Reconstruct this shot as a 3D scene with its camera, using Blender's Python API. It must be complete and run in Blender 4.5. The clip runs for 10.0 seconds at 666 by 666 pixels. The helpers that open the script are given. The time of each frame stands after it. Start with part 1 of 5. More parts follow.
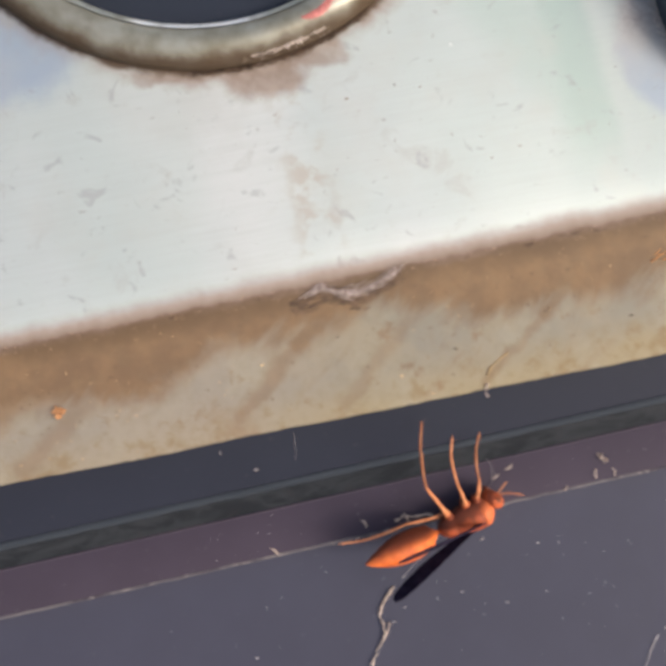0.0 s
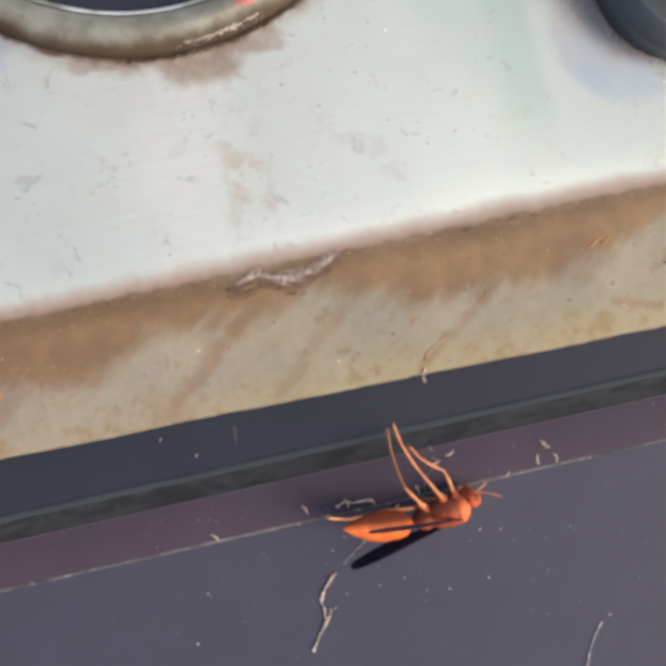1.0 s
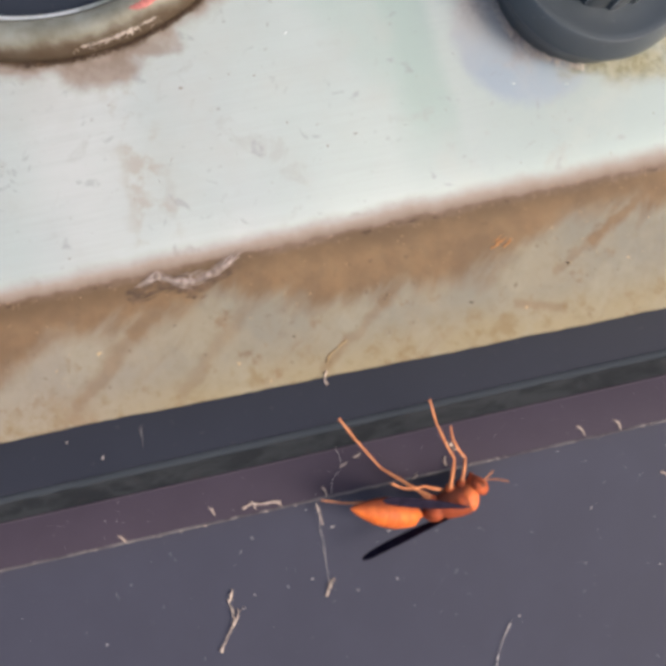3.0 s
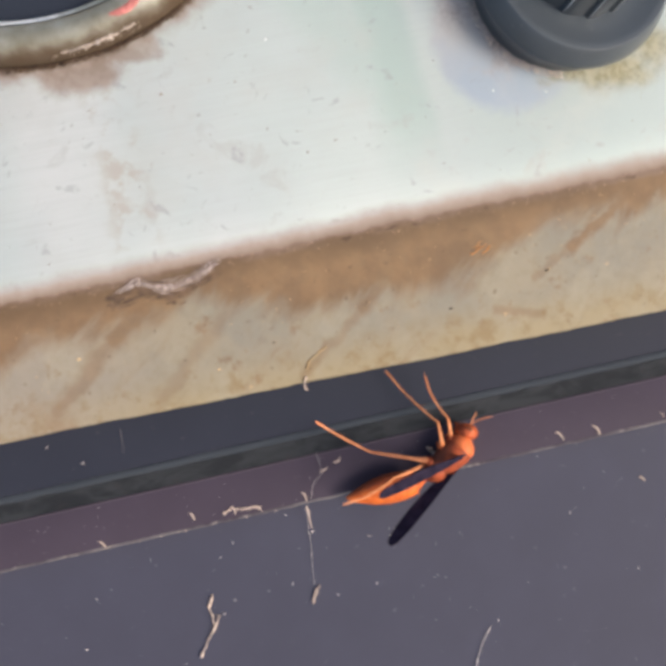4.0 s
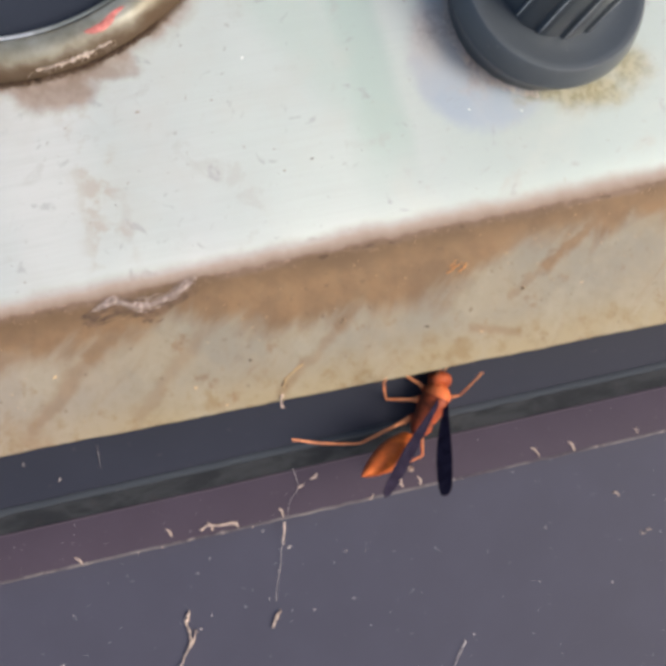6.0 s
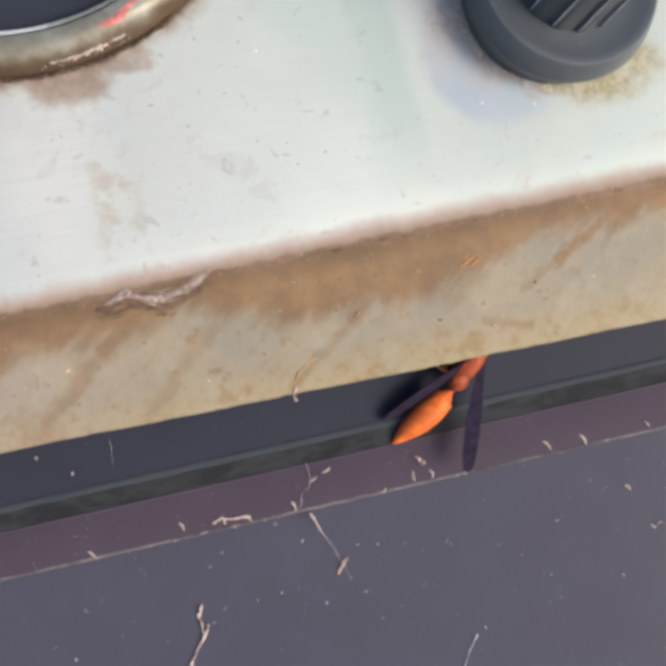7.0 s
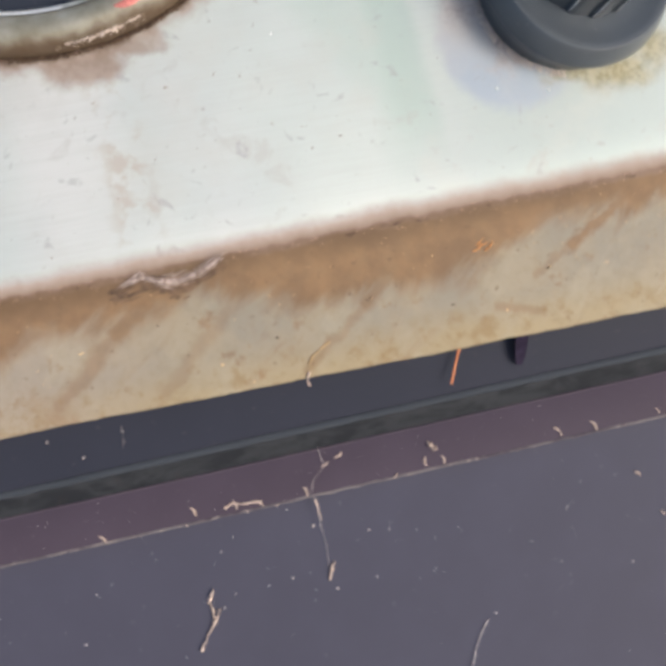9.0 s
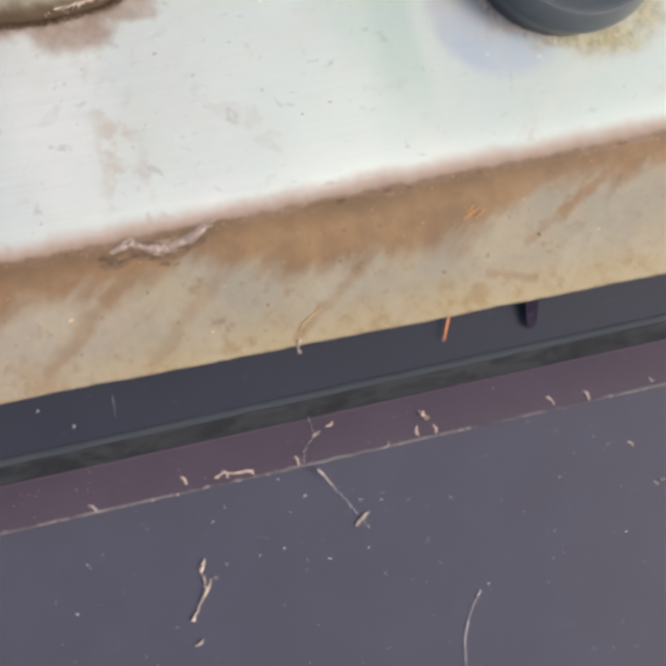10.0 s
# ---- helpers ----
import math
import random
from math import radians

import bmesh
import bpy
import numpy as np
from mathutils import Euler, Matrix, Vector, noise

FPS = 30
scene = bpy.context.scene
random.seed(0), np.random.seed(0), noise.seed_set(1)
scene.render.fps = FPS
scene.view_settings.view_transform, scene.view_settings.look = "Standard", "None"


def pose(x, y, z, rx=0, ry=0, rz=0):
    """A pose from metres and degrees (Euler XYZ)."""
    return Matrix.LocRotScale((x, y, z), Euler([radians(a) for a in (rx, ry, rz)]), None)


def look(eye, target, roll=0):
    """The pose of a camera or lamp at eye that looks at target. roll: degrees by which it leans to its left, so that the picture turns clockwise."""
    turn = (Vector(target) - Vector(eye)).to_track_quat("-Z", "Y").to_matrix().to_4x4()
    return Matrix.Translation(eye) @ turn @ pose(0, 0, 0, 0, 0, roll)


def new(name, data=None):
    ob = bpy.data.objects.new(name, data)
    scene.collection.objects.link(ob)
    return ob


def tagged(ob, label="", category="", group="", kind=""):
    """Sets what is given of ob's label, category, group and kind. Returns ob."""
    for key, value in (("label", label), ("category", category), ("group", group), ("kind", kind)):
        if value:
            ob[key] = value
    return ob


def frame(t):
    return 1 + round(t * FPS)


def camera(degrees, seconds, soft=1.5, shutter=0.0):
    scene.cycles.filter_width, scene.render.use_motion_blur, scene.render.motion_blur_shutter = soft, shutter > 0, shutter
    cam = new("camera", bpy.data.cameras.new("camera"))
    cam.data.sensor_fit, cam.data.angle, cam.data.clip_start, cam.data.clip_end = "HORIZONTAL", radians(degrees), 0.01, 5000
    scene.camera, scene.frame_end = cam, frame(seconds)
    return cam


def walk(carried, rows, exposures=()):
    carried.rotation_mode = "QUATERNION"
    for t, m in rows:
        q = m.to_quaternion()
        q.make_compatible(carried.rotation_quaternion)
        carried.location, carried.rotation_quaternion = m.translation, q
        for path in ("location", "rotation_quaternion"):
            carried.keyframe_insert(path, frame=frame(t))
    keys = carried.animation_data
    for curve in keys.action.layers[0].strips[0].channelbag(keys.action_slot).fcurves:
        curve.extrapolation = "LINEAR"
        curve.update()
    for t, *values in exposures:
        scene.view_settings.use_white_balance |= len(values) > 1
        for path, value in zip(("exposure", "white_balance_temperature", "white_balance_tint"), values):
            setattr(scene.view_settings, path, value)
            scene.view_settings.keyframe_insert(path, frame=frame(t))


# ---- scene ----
MM = 0.001
LEANING = 72.0  # degrees by which the appliance's sloping top leans back from upright
SIN, COS = math.sin(radians(LEANING)), math.cos(radians(LEANING))
# the top's own axes: x along it, y up its slope, z out of it; its origin lies on the black sheet
FRONT = Matrix(((1, 0, 0, 0), (0, SIN, -COS, 0.0), (0, COS, SIN, 0.85), (0, 0, 0, 1)))

cam = camera(42.0, 10.0, soft=4.7, shutter=0.4)
# seconds, eye in mm and turn in degrees, both in the top's own axes
PATH = [
    (0, -21.064, 31.726, 134.078, 0.278, -3.747, -11.972),
    (0.5, -12.148, 27.551, 135.066, 0.560, -2.980, -12.174),
    (1, -11.337, 26.856, 134.961, 0.555, -3.167, -12.176),
    (1.5, -10.460, 29.981, 135.238, 0.387, -3.250, -12.148),
    (2, -4.172, 30.318, 135.717, 0.200, -2.906, -12.194),
    (2.5, 4.705, 27.205, 136.008, -0.013, -2.261, -12.340),
    (3, 4.538, 24.723, 136.067, 0.164, -2.504, -12.292),
    (3.2, 7.601, 23.957, 135.872, 0.129, -2.535, -12.319),
    (4.3, 6.248, 26.514, 136.531, 0.005, -3.300, -12.161),
    (4.5, 6.333, 27.103, 136.395, -0.128, -3.423, -12.202),
    (5, 11.326, 26.500, 136.815, -0.093, -3.322, -12.237),
    (5.5, 7.059, 30.841, 136.748, -0.535, -3.790, -12.086),
    (6, 8.765, 28.725, 137.030, -0.399, -3.906, -12.106),
    (6.2, 7.539, 28.803, 136.972, -0.452, -3.927, -12.063),
    (7.3, 5.997, 28.017, 136.939, -0.514, -4.364, -12.126),
    (7.5, 5.663, 27.638, 136.747, -0.583, -4.511, -11.956),
    (8, 3.174, 30.455, 136.538, -0.755, -4.673, -11.906),
    (8.5, 3.429, 29.768, 136.531, -0.854, -4.847, -11.887),
    (9, 2.081, 26.911, 136.565, -0.484, -4.874, -11.907),
    (9.5, -0.644, 23.388, 136.126, -0.304, -5.021, -11.913),
    (10, 2.869, 21.536, 136.413, -0.380, -4.672, -12.010),
]
walk(
    cam,
    [(t, FRONT @ pose(x * MM, y * MM, z * MM, rx, ry, rz)) for t, x, y, z, rx, ry, rz in PATH],
    exposures=[(0.0, 0.76, 6880, 9.6), (3.2, 0.82, 6880, 9.6), (4.5, 0.9, 6880, 9.6), (10.0, 0.9, 6880, 9.6)],
)

# ---- light ----
SUN_WAY = (FRONT.to_3x3() @ Vector((0.62, -0.31, 0.70))).normalized()
world = bpy.data.worlds.new("world")
scene.world = world
world.use_nodes = True
wn = world.node_tree.nodes
sky = wn.new("ShaderNodeTexSky")
sky.sky_type = "NISHITA"
sky.sun_disc = False
sky.sun_elevation = math.asin(SUN_WAY.z)
sky.sun_rotation = math.atan2(SUN_WAY.x, SUN_WAY.y)
sky.air_density, sky.dust_density, sky.ozone_density = 1.0, 3.5, 1.0
wn["Background"].inputs["Strength"].default_value = 0.14
world.node_tree.links.new(sky.outputs[0], wn["Background"].inputs["Color"])
sun = new("sun", bpy.data.lights.new("sun", "SUN"))
sun.data.energy, sun.data.angle, sun.data.color = 1.80, radians(26), (1.0, 0.96, 0.91)
sun.matrix_world = look(SUN_WAY * 5, (0, 0, 0))


# ---- materials ----
class Nodes:
    """A node material built by short calls."""

    def __init__(self, name, rough=0.5, metal=0.0, specular=0.5):
        self.mat = bpy.data.materials.new(name)
        self.mat.use_nodes = True
        self.tree = self.mat.node_tree
        self.shader = self.tree.nodes["Principled BSDF"]
        self.put("Roughness", rough)
        self.put("Metallic", metal)
        self.put("Specular IOR Level", specular)
        self.coords = self.tree.nodes.new("ShaderNodeTexCoord").outputs["Object"]

    def put(self, name, value):
        self.into(self.shader.inputs[name], value)

    def into(self, socket, value):
        if isinstance(value, bpy.types.NodeSocket):
            self.tree.links.new(value, socket)
        elif isinstance(value, tuple) and len(value) == 3 and socket.type == "RGBA":
            socket.default_value = (*value, 1)
        else:
            socket.default_value = value

    def math(self, op, a, b=0.0, clamp=False):
        node = self.tree.nodes.new("ShaderNodeMath")
        node.operation, node.use_clamp = op, clamp
        self.into(node.inputs[0], a)
        self.into(node.inputs[1], b)
        return node.outputs[0]

    def mapped(self, scale=(1, 1, 1), turn=(0, 0, 0), shift=(0, 0, 0)):
        node = self.tree.nodes.new("ShaderNodeMapping")
        self.tree.links.new(self.coords, node.inputs["Vector"])
        node.vector_type = "TEXTURE"
        node.inputs["Scale"].default_value = [1 / s for s in scale]
        node.inputs["Rotation"].default_value = [radians(a) for a in turn]
        node.inputs["Location"].default_value = shift
        return node.outputs[0]

    def noise(self, size, detail=4.0, rough=0.55, stretch=(1, 1, 1), turn=(0, 0, 0), shift=(0, 0, 0), warp=0.0):
        """Noise whose blotches are about size metres wide."""
        node = self.tree.nodes.new("ShaderNodeTexNoise")
        self.tree.links.new(self.mapped([s / size for s in stretch], turn, shift), node.inputs["Vector"])
        node.inputs["Scale"].default_value = 1.0
        node.inputs["Detail"].default_value = detail
        node.inputs["Roughness"].default_value = rough
        node.inputs["Distortion"].default_value = warp
        return node.outputs["Fac"]

    def ramp(self, value, low, high, a=0.0, b=1.0):
        node = self.tree.nodes.new("ShaderNodeMapRange")
        node.interpolation_type = "SMOOTHSTEP"
        for name, v in (("Value", value), ("From Min", low), ("From Max", high), ("To Min", a), ("To Max", b)):
            self.into(node.inputs[name], v)
        return node.outputs[0]

    def mix(self, fac, a, b):
        node = self.tree.nodes.new("ShaderNodeMix")
        node.data_type = "RGBA"
        self.into(node.inputs["Factor"], fac)
        self.into(node.inputs[6], a)
        self.into(node.inputs[7], b)
        return node.outputs[2]

    def axis(self, n):
        node = self.tree.nodes.new("ShaderNodeSeparateXYZ")
        self.tree.links.new(self.coords, node.inputs[0])
        return node.outputs[n]

    def apart(self, x, y):
        """Distance from a place on the front, in metres."""
        dx = self.math("SUBTRACT", self.axis(0), x)
        dy = self.math("SUBTRACT", self.axis(1), y)
        return self.math("SQRT", self.math("ADD", self.math("MULTIPLY", dx, dx), self.math("MULTIPLY", dy, dy)))

    def blob(self, place, size, inner, outer, ragged):
        """A spot with an uneven edge: 1 inside, 0 past its half sizes."""
        dx = self.math("DIVIDE", self.math("SUBTRACT", self.axis(0), place[0]), size[0])
        dy = self.math("DIVIDE", self.math("SUBTRACT", self.axis(1), place[1]), size[1])
        d = self.math("SQRT", self.math("ADD", self.math("MULTIPLY", dx, dx), self.math("MULTIPLY", dy, dy)))
        stray = self.math("MULTIPLY", self.math("SUBTRACT", self.noise(0.0045, 4.0, 0.65, shift=(place[0], place[1], 0.3)), 0.5), ragged / min(size) * 1.5)
        return self.ramp(self.math("ADD", d, stray), inner, outer, 1.0, 0.0)

    def run(self, x, y, x0, y0, x1, y1, wide):
        """A streak along a line: 1 on it, 0 past its half width."""
        long = (x1 - x0) ** 2 + (y1 - y0) ** 2
        px, py = self.math("SUBTRACT", x, x0), self.math("SUBTRACT", y, y0)
        u = self.math("ADD", self.math("MULTIPLY", px, (x1 - x0) / long), self.math("MULTIPLY", py, (y1 - y0) / long), clamp=True)
        ex = self.math("SUBTRACT", px, self.math("MULTIPLY", u, x1 - x0))
        ey = self.math("SUBTRACT", py, self.math("MULTIPLY", u, y1 - y0))
        d = self.math("SQRT", self.math("ADD", self.math("MULTIPLY", ex, ex), self.math("MULTIPLY", ey, ey)))
        return self.ramp(d, wide * 0.25, wide * 1.25, 1.0, 0.0)

    def bump(self, height, strength=0.3, distance=0.0002):
        node = self.tree.nodes.new("ShaderNodeBump")
        self.into(node.inputs["Height"], height)
        node.inputs["Strength"].default_value = strength
        node.inputs["Distance"].default_value = distance
        self.tree.links.new(node.outputs[0], self.shader.inputs["Normal"])

    def random(self):
        return self.tree.nodes.new("ShaderNodeObjectInfo").outputs["Random"]


DIAL = (-17.7 * MM, 111.7 * MM)
KNOB = (58.4 * MM, 68.9 * MM, 11.9 * MM)
# the knob sits crooked, its tilt fitted to its outline in the camera's view
KNOB_POSE = Matrix.Translation(KNOB) @ Vector((0.17, 0.09, 1.0)).to_track_quat("Z", "Y").to_matrix().to_4x4()


# rust runs on the lip: from, to, half width, strength
RUNS = [
    (0.0620, 0.0358, 0.0513, 0.0288, 0.0011, 0.79), (0.0513, 0.0290, 0.0450, 0.0262, 0.0007, 0.44),
    (0.0275, 0.0335, 0.0185, 0.0270, 0.0017, 0.70), (0.0185, 0.0270, 0.0080, 0.0190, 0.0012, 0.44),
    (-0.0105, 0.0350, -0.0180, 0.0302, 0.0022, 0.79), (-0.0180, 0.0302, -0.0285, 0.0215, 0.0017, 0.53),
    (0.0030, 0.0340, -0.0130, 0.0205, 0.0014, 0.35), (0.0120, 0.0228, 0.0075, 0.0185, 0.0008, 0.53),
    (0.0380, 0.0222, 0.0445, 0.0200, 0.0009, 0.48), (-0.0210, 0.0365, -0.0340, 0.0312, 0.0026, 0.66),
    (-0.0400, 0.0370, -0.0640, 0.0298, 0.0042, 0.75), (-0.0480, 0.0290, -0.0600, 0.0205, 0.0020, 0.44),
]


def steel_material():
    """Dulled sheet steel with painted reflections, grime at its fold, rust runs on the lip and dirt below the fittings.
    """
    m = Nodes("stained_brushed_steel", rough=0.4)
    x, y = m.axis(0), m.axis(1)
    brush = m.noise(0.00035, 2.0, 0.6, stretch=(0.03, 1, 1))
    scuff = m.noise(0.0011, 3.0, 0.6, stretch=(0.06, 1, 1), shift=(3, 1, 0))
    base = m.mix(m.ramp(m.noise(0.022, 3.0, 0.5), 0.3, 0.7), (0.408, 0.440, 0.438), (0.468, 0.488, 0.480))
    # greenish blotches stand in for surroundings mirrored in the steel
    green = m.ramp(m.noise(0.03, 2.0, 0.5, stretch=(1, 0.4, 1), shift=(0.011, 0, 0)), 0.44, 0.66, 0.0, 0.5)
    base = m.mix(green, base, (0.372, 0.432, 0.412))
    base = m.mix(m.ramp(brush, 0.38, 0.72, 0.0, 0.13), base, (0.34, 0.34, 0.33))
    base = m.mix(m.ramp(scuff, 0.50, 0.70, 0.0, 0.15), base, (0.36, 0.38, 0.37))
    # a broad greenish reflection, painted in, that slants down the sheet
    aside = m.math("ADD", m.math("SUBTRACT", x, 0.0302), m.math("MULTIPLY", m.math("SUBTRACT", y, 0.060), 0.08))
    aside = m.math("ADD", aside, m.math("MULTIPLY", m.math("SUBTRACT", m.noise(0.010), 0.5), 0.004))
    mirror_band = m.math("MULTIPLY", m.ramp(aside, -0.0068, -0.0005), m.ramp(aside, 0.0024, 0.0052, 1.0, 0.0))
    mirror_band = m.math("MULTIPLY", mirror_band, m.ramp(y, 0.043, 0.056, 0.15, 1.0))
    mirror_band = m.math("MAXIMUM", mirror_band, m.math("MULTIPLY", m.run(x, y, 0.016, 0.080, 0.029, 0.060, 0.0062), 0.55))
    base = m.mix(m.math("MULTIPLY", mirror_band, 0.8), base, (0.305, 0.385, 0.350))
    # base colour darkened to the right to offset the sun's gloss there
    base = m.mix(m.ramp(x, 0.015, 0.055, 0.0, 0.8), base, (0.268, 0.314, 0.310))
    # painted reflections beside the knob and the dial: lilac above, blue below
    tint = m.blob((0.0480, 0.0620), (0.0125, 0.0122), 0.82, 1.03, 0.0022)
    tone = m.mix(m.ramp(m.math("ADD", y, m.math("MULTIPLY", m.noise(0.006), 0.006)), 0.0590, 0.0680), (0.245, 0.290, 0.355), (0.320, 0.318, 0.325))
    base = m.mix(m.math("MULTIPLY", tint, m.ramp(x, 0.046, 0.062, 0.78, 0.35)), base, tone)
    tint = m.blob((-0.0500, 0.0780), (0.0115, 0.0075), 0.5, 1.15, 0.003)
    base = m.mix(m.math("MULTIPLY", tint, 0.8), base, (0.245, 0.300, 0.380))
    # dull smears and water marks
    smear = m.ramp(m.noise(0.006, 5.0, 0.65, warp=0.6), 0.58, 0.70, 0.0, 0.30)
    base = m.mix(smear, base, (0.30, 0.275, 0.25))
    warm = m.ramp(m.noise(0.012, 4.0, 0.6, shift=(6, 3, 2)), 0.48, 0.68, 0.0, 0.25)
    base = m.mix(warm, base, (0.39, 0.385, 0.355))
    smudge = m.ramp(m.noise(0.0036, 4.0, 0.6, shift=(2, 7, 4), warp=0.8), 0.625, 0.69, 0.0, 0.38)
    base = m.mix(smudge, base, (0.23, 0.22, 0.22))
    # a faint run of dirt down the sheet
    run = m.math("MULTIPLY", m.ramp(m.math("ABSOLUTE", m.math("SUBTRACT", x, -0.0120)), 0.001, 0.005, 1.0, 0.0), m.ramp(m.noise(0.004, 4.0, 0.6), 0.50, 0.64))
    base = m.mix(m.math("MULTIPLY", run, 0.5), base, (0.33, 0.27, 0.21))
    fleck = m.ramp(m.noise(0.0012, 3.0, 0.5), 0.70, 0.76, 0.0, 0.45)
    base = m.mix(fleck, base, (0.22, 0.18, 0.15))
    # grime below the dial: a film along the ring, a thick tongue and a dark seam
    ragged = m.noise(0.004, 4.0, 0.65)
    rim = m.math("SUBTRACT", m.apart(*DIAL), 0.0409)
    rough_rim = m.math("ADD", rim, m.math("MULTIPLY", m.math("SUBTRACT", ragged, 0.5), 0.0050))
    film = m.math("MULTIPLY", m.ramp(rough_rim, 0.0004, 0.0034, 1.0, 0.0), m.ramp(m.noise(0.011, 2.0, 0.5, shift=(3, 0, 1)), 0.35, 0.6, 0.35, 0.8))
    base = m.mix(film, base, (0.27, 0.205, 0.165))
    for place, size, strength in (((-0.0150, 0.0688), (0.0068, 0.0040), 0.88), ((-0.0065, 0.0705), (0.0045, 0.0026), 0.7), ((-0.0275, 0.0715), (0.0080, 0.0016), 0.6)):
        base = m.mix(m.math("MULTIPLY", m.blob(place, size, 0.55, 1.1, 0.0026), strength), base, m.mix(m.ramp(ragged, 0.4, 0.65), (0.225, 0.165, 0.130), (0.300, 0.240, 0.200)))
    seam = m.math("ADD", rim, m.math("MULTIPLY", m.math("SUBTRACT", ragged, 0.5), 0.0026))
    base = m.mix(m.ramp(seam, 0.0001, 0.0013, 0.92, 0.0), base, (0.075, 0.043, 0.024))
    # olive grime below the knob, pinkish dust on its other side
    crusty = m.ramp(m.noise(0.0014, 5.0, 0.75, shift=(4, 4, 1)), 0.38, 0.62)
    olive = m.mix(crusty, (0.165, 0.143, 0.075), (0.275, 0.250, 0.165))
    dusty = m.mix(crusty, (0.27, 0.215, 0.185), (0.45, 0.385, 0.350))
    for place, size, strength, colour in (((0.0630, 0.0532), (0.0066, 0.0034), 0.9, olive), ((0.0690, 0.0562), (0.0042, 0.0042), 0.8, olive), ((0.0560, 0.0545), (0.0050, 0.0018), 0.75, olive),
                                          ((0.0460, 0.0625), (0.0024, 0.0072), 0.7, dusty), ((0.0415, 0.0672), (0.0042, 0.0046), 0.55, dusty), ((0.0505, 0.0580), (0.0044, 0.0022), 0.7, dusty)):
        base = m.mix(m.math("MULTIPLY", m.blob(place, size, 0.1, 1.25, 0.0034), strength), base, colour)
    # the lip below the fold: dull, greyer in the middle, tan towards its edge
    lip = m.ramp(y, 0.0376, 0.0390, 1.0, 0.0)
    blotch = m.noise(0.011, 4.0, 0.6)
    dull = m.mix(m.ramp(blotch, 0.35, 0.65), (0.180, 0.163, 0.132), (0.218, 0.188, 0.138))
    low = m.ramp(m.math("ADD", y, m.math("MULTIPLY", blotch, 0.010)), 0.0225, 0.0295, 1.0, 0.0)
    dull = m.mix(m.math("MULTIPLY", low, 0.75), dull, (0.240, 0.190, 0.108))
    grey = m.ramp(x, -0.005, -0.030, 0.0, 0.45)
    dull = m.mix(grey, dull, (0.242, 0.205, 0.172))
    pale = m.ramp(m.noise(0.0050, 4.0, 0.6, shift=(2, 8, 5), stretch=(1, 0.6, 1), turn=(0, 0, -40)), 0.50, 0.70, 0.0, 0.45)
    dull = m.mix(pale, dull, (0.252, 0.228, 0.172))
    # rust: a ragged belt under the fold, deepest in the middle, and runs that slant down from it
    tongue = m.noise(0.009, 5.0, 0.62, stretch=(1, 0.35, 1), turn=(0, 0, -45), warp=0.5)
    depth = m.math("MULTIPLY", m.ramp(m.math("ABSOLUTE", m.math("SUBTRACT", x, 0.022)), 0.010, 0.030, 1.0, 0.0), 0.0036)
    depth = m.math("ADD", depth, m.math("MULTIPLY", m.ramp(x, -0.015, -0.045), 0.0042))
    edge = m.math("ADD", m.math("ADD", y, depth), m.math("MULTIPLY", m.math("SUBTRACT", tongue, 0.5), 0.016))
    rust = m.ramp(edge, 0.0298, 0.0352, 0.0, 0.92)
    wx = m.math("ADD", x, m.math("MULTIPLY", m.math("SUBTRACT", m.noise(0.0042, 4.0, 0.65, shift=(1, 2, 3)), 0.5), 0.0042))
    wy = m.math("ADD", y, m.math("MULTIPLY", m.math("SUBTRACT", m.noise(0.0042, 4.0, 0.65, shift=(7, 5, 3)), 0.5), 0.0034))
    for x0, y0, x1, y1, wide, strength in RUNS:
        rust = m.math("MAXIMUM", rust, m.math("MULTIPLY", m.run(wx, wy, x0, y0, x1, y1, wide), strength))
    slant = m.ramp(m.noise(0.0065, 5.0, 0.66, stretch=(1, 0.3, 1), turn=(0, 0, -45), warp=0.6), 0.56, 0.74, 0.0, 0.5)
    rust = m.math("MAXIMUM", rust, slant)
    patch = m.ramp(m.noise(0.0038, 5.0, 0.7, shift=(1, 9, 2)), 0.57, 0.70, 0.0, 0.6)
    rust = m.math("MAXIMUM", rust, patch)
    tone = m.mix(m.ramp(m.noise(0.0055, 4.0, 0.6), 0.32, 0.68), (0.116, 0.059, 0.023), (0.170, 0.091, 0.038))
    dull = m.mix(m.math("MULTIPLY", rust, 0.88), dull, tone)
    mottle = m.ramp(m.noise(0.0022, 5.0, 0.7, shift=(7, 1, 3)), 0.44, 0.70, 0.0, 0.22)
    dull = m.mix(mottle, dull, (0.15, 0.108, 0.062))
    ochre = m.math("MULTIPLY", m.ramp(m.noise(0.0034, 5.0, 0.7, shift=(4, 2, 8)), 0.50, 0.66, 0.0, 0.6), m.ramp(y, 0.0205, 0.0245, 1.0, 0.0))
    dull = m.mix(ochre, dull, (0.170, 0.110, 0.048))
    speck = m.ramp(m.noise(0.0011, 3.0, 0.5, shift=(3, 5, 1)), 0.67, 0.74)
    dull = m.mix(m.math("MULTIPLY", speck, 0.6), dull, (0.10, 0.062, 0.036))
    colour = m.mix(lip, base, dull)
    # brown dirt along the fold: a soft pinkish edge above, a dark crust below
    wave = m.math("MULTIPLY", m.math("SUBTRACT", m.noise(0.006, 5.0, 0.7), 0.5), 0.0022)
    at = m.math("ADD", y, wave)
    film = m.ramp(at, 0.0388, 0.0415, 1.0, 0.0)
    haze = m.ramp(at, 0.0374, 0.0396, 1.0, 0.0)
    above = m.ramp(at, 0.0368, 0.0378)
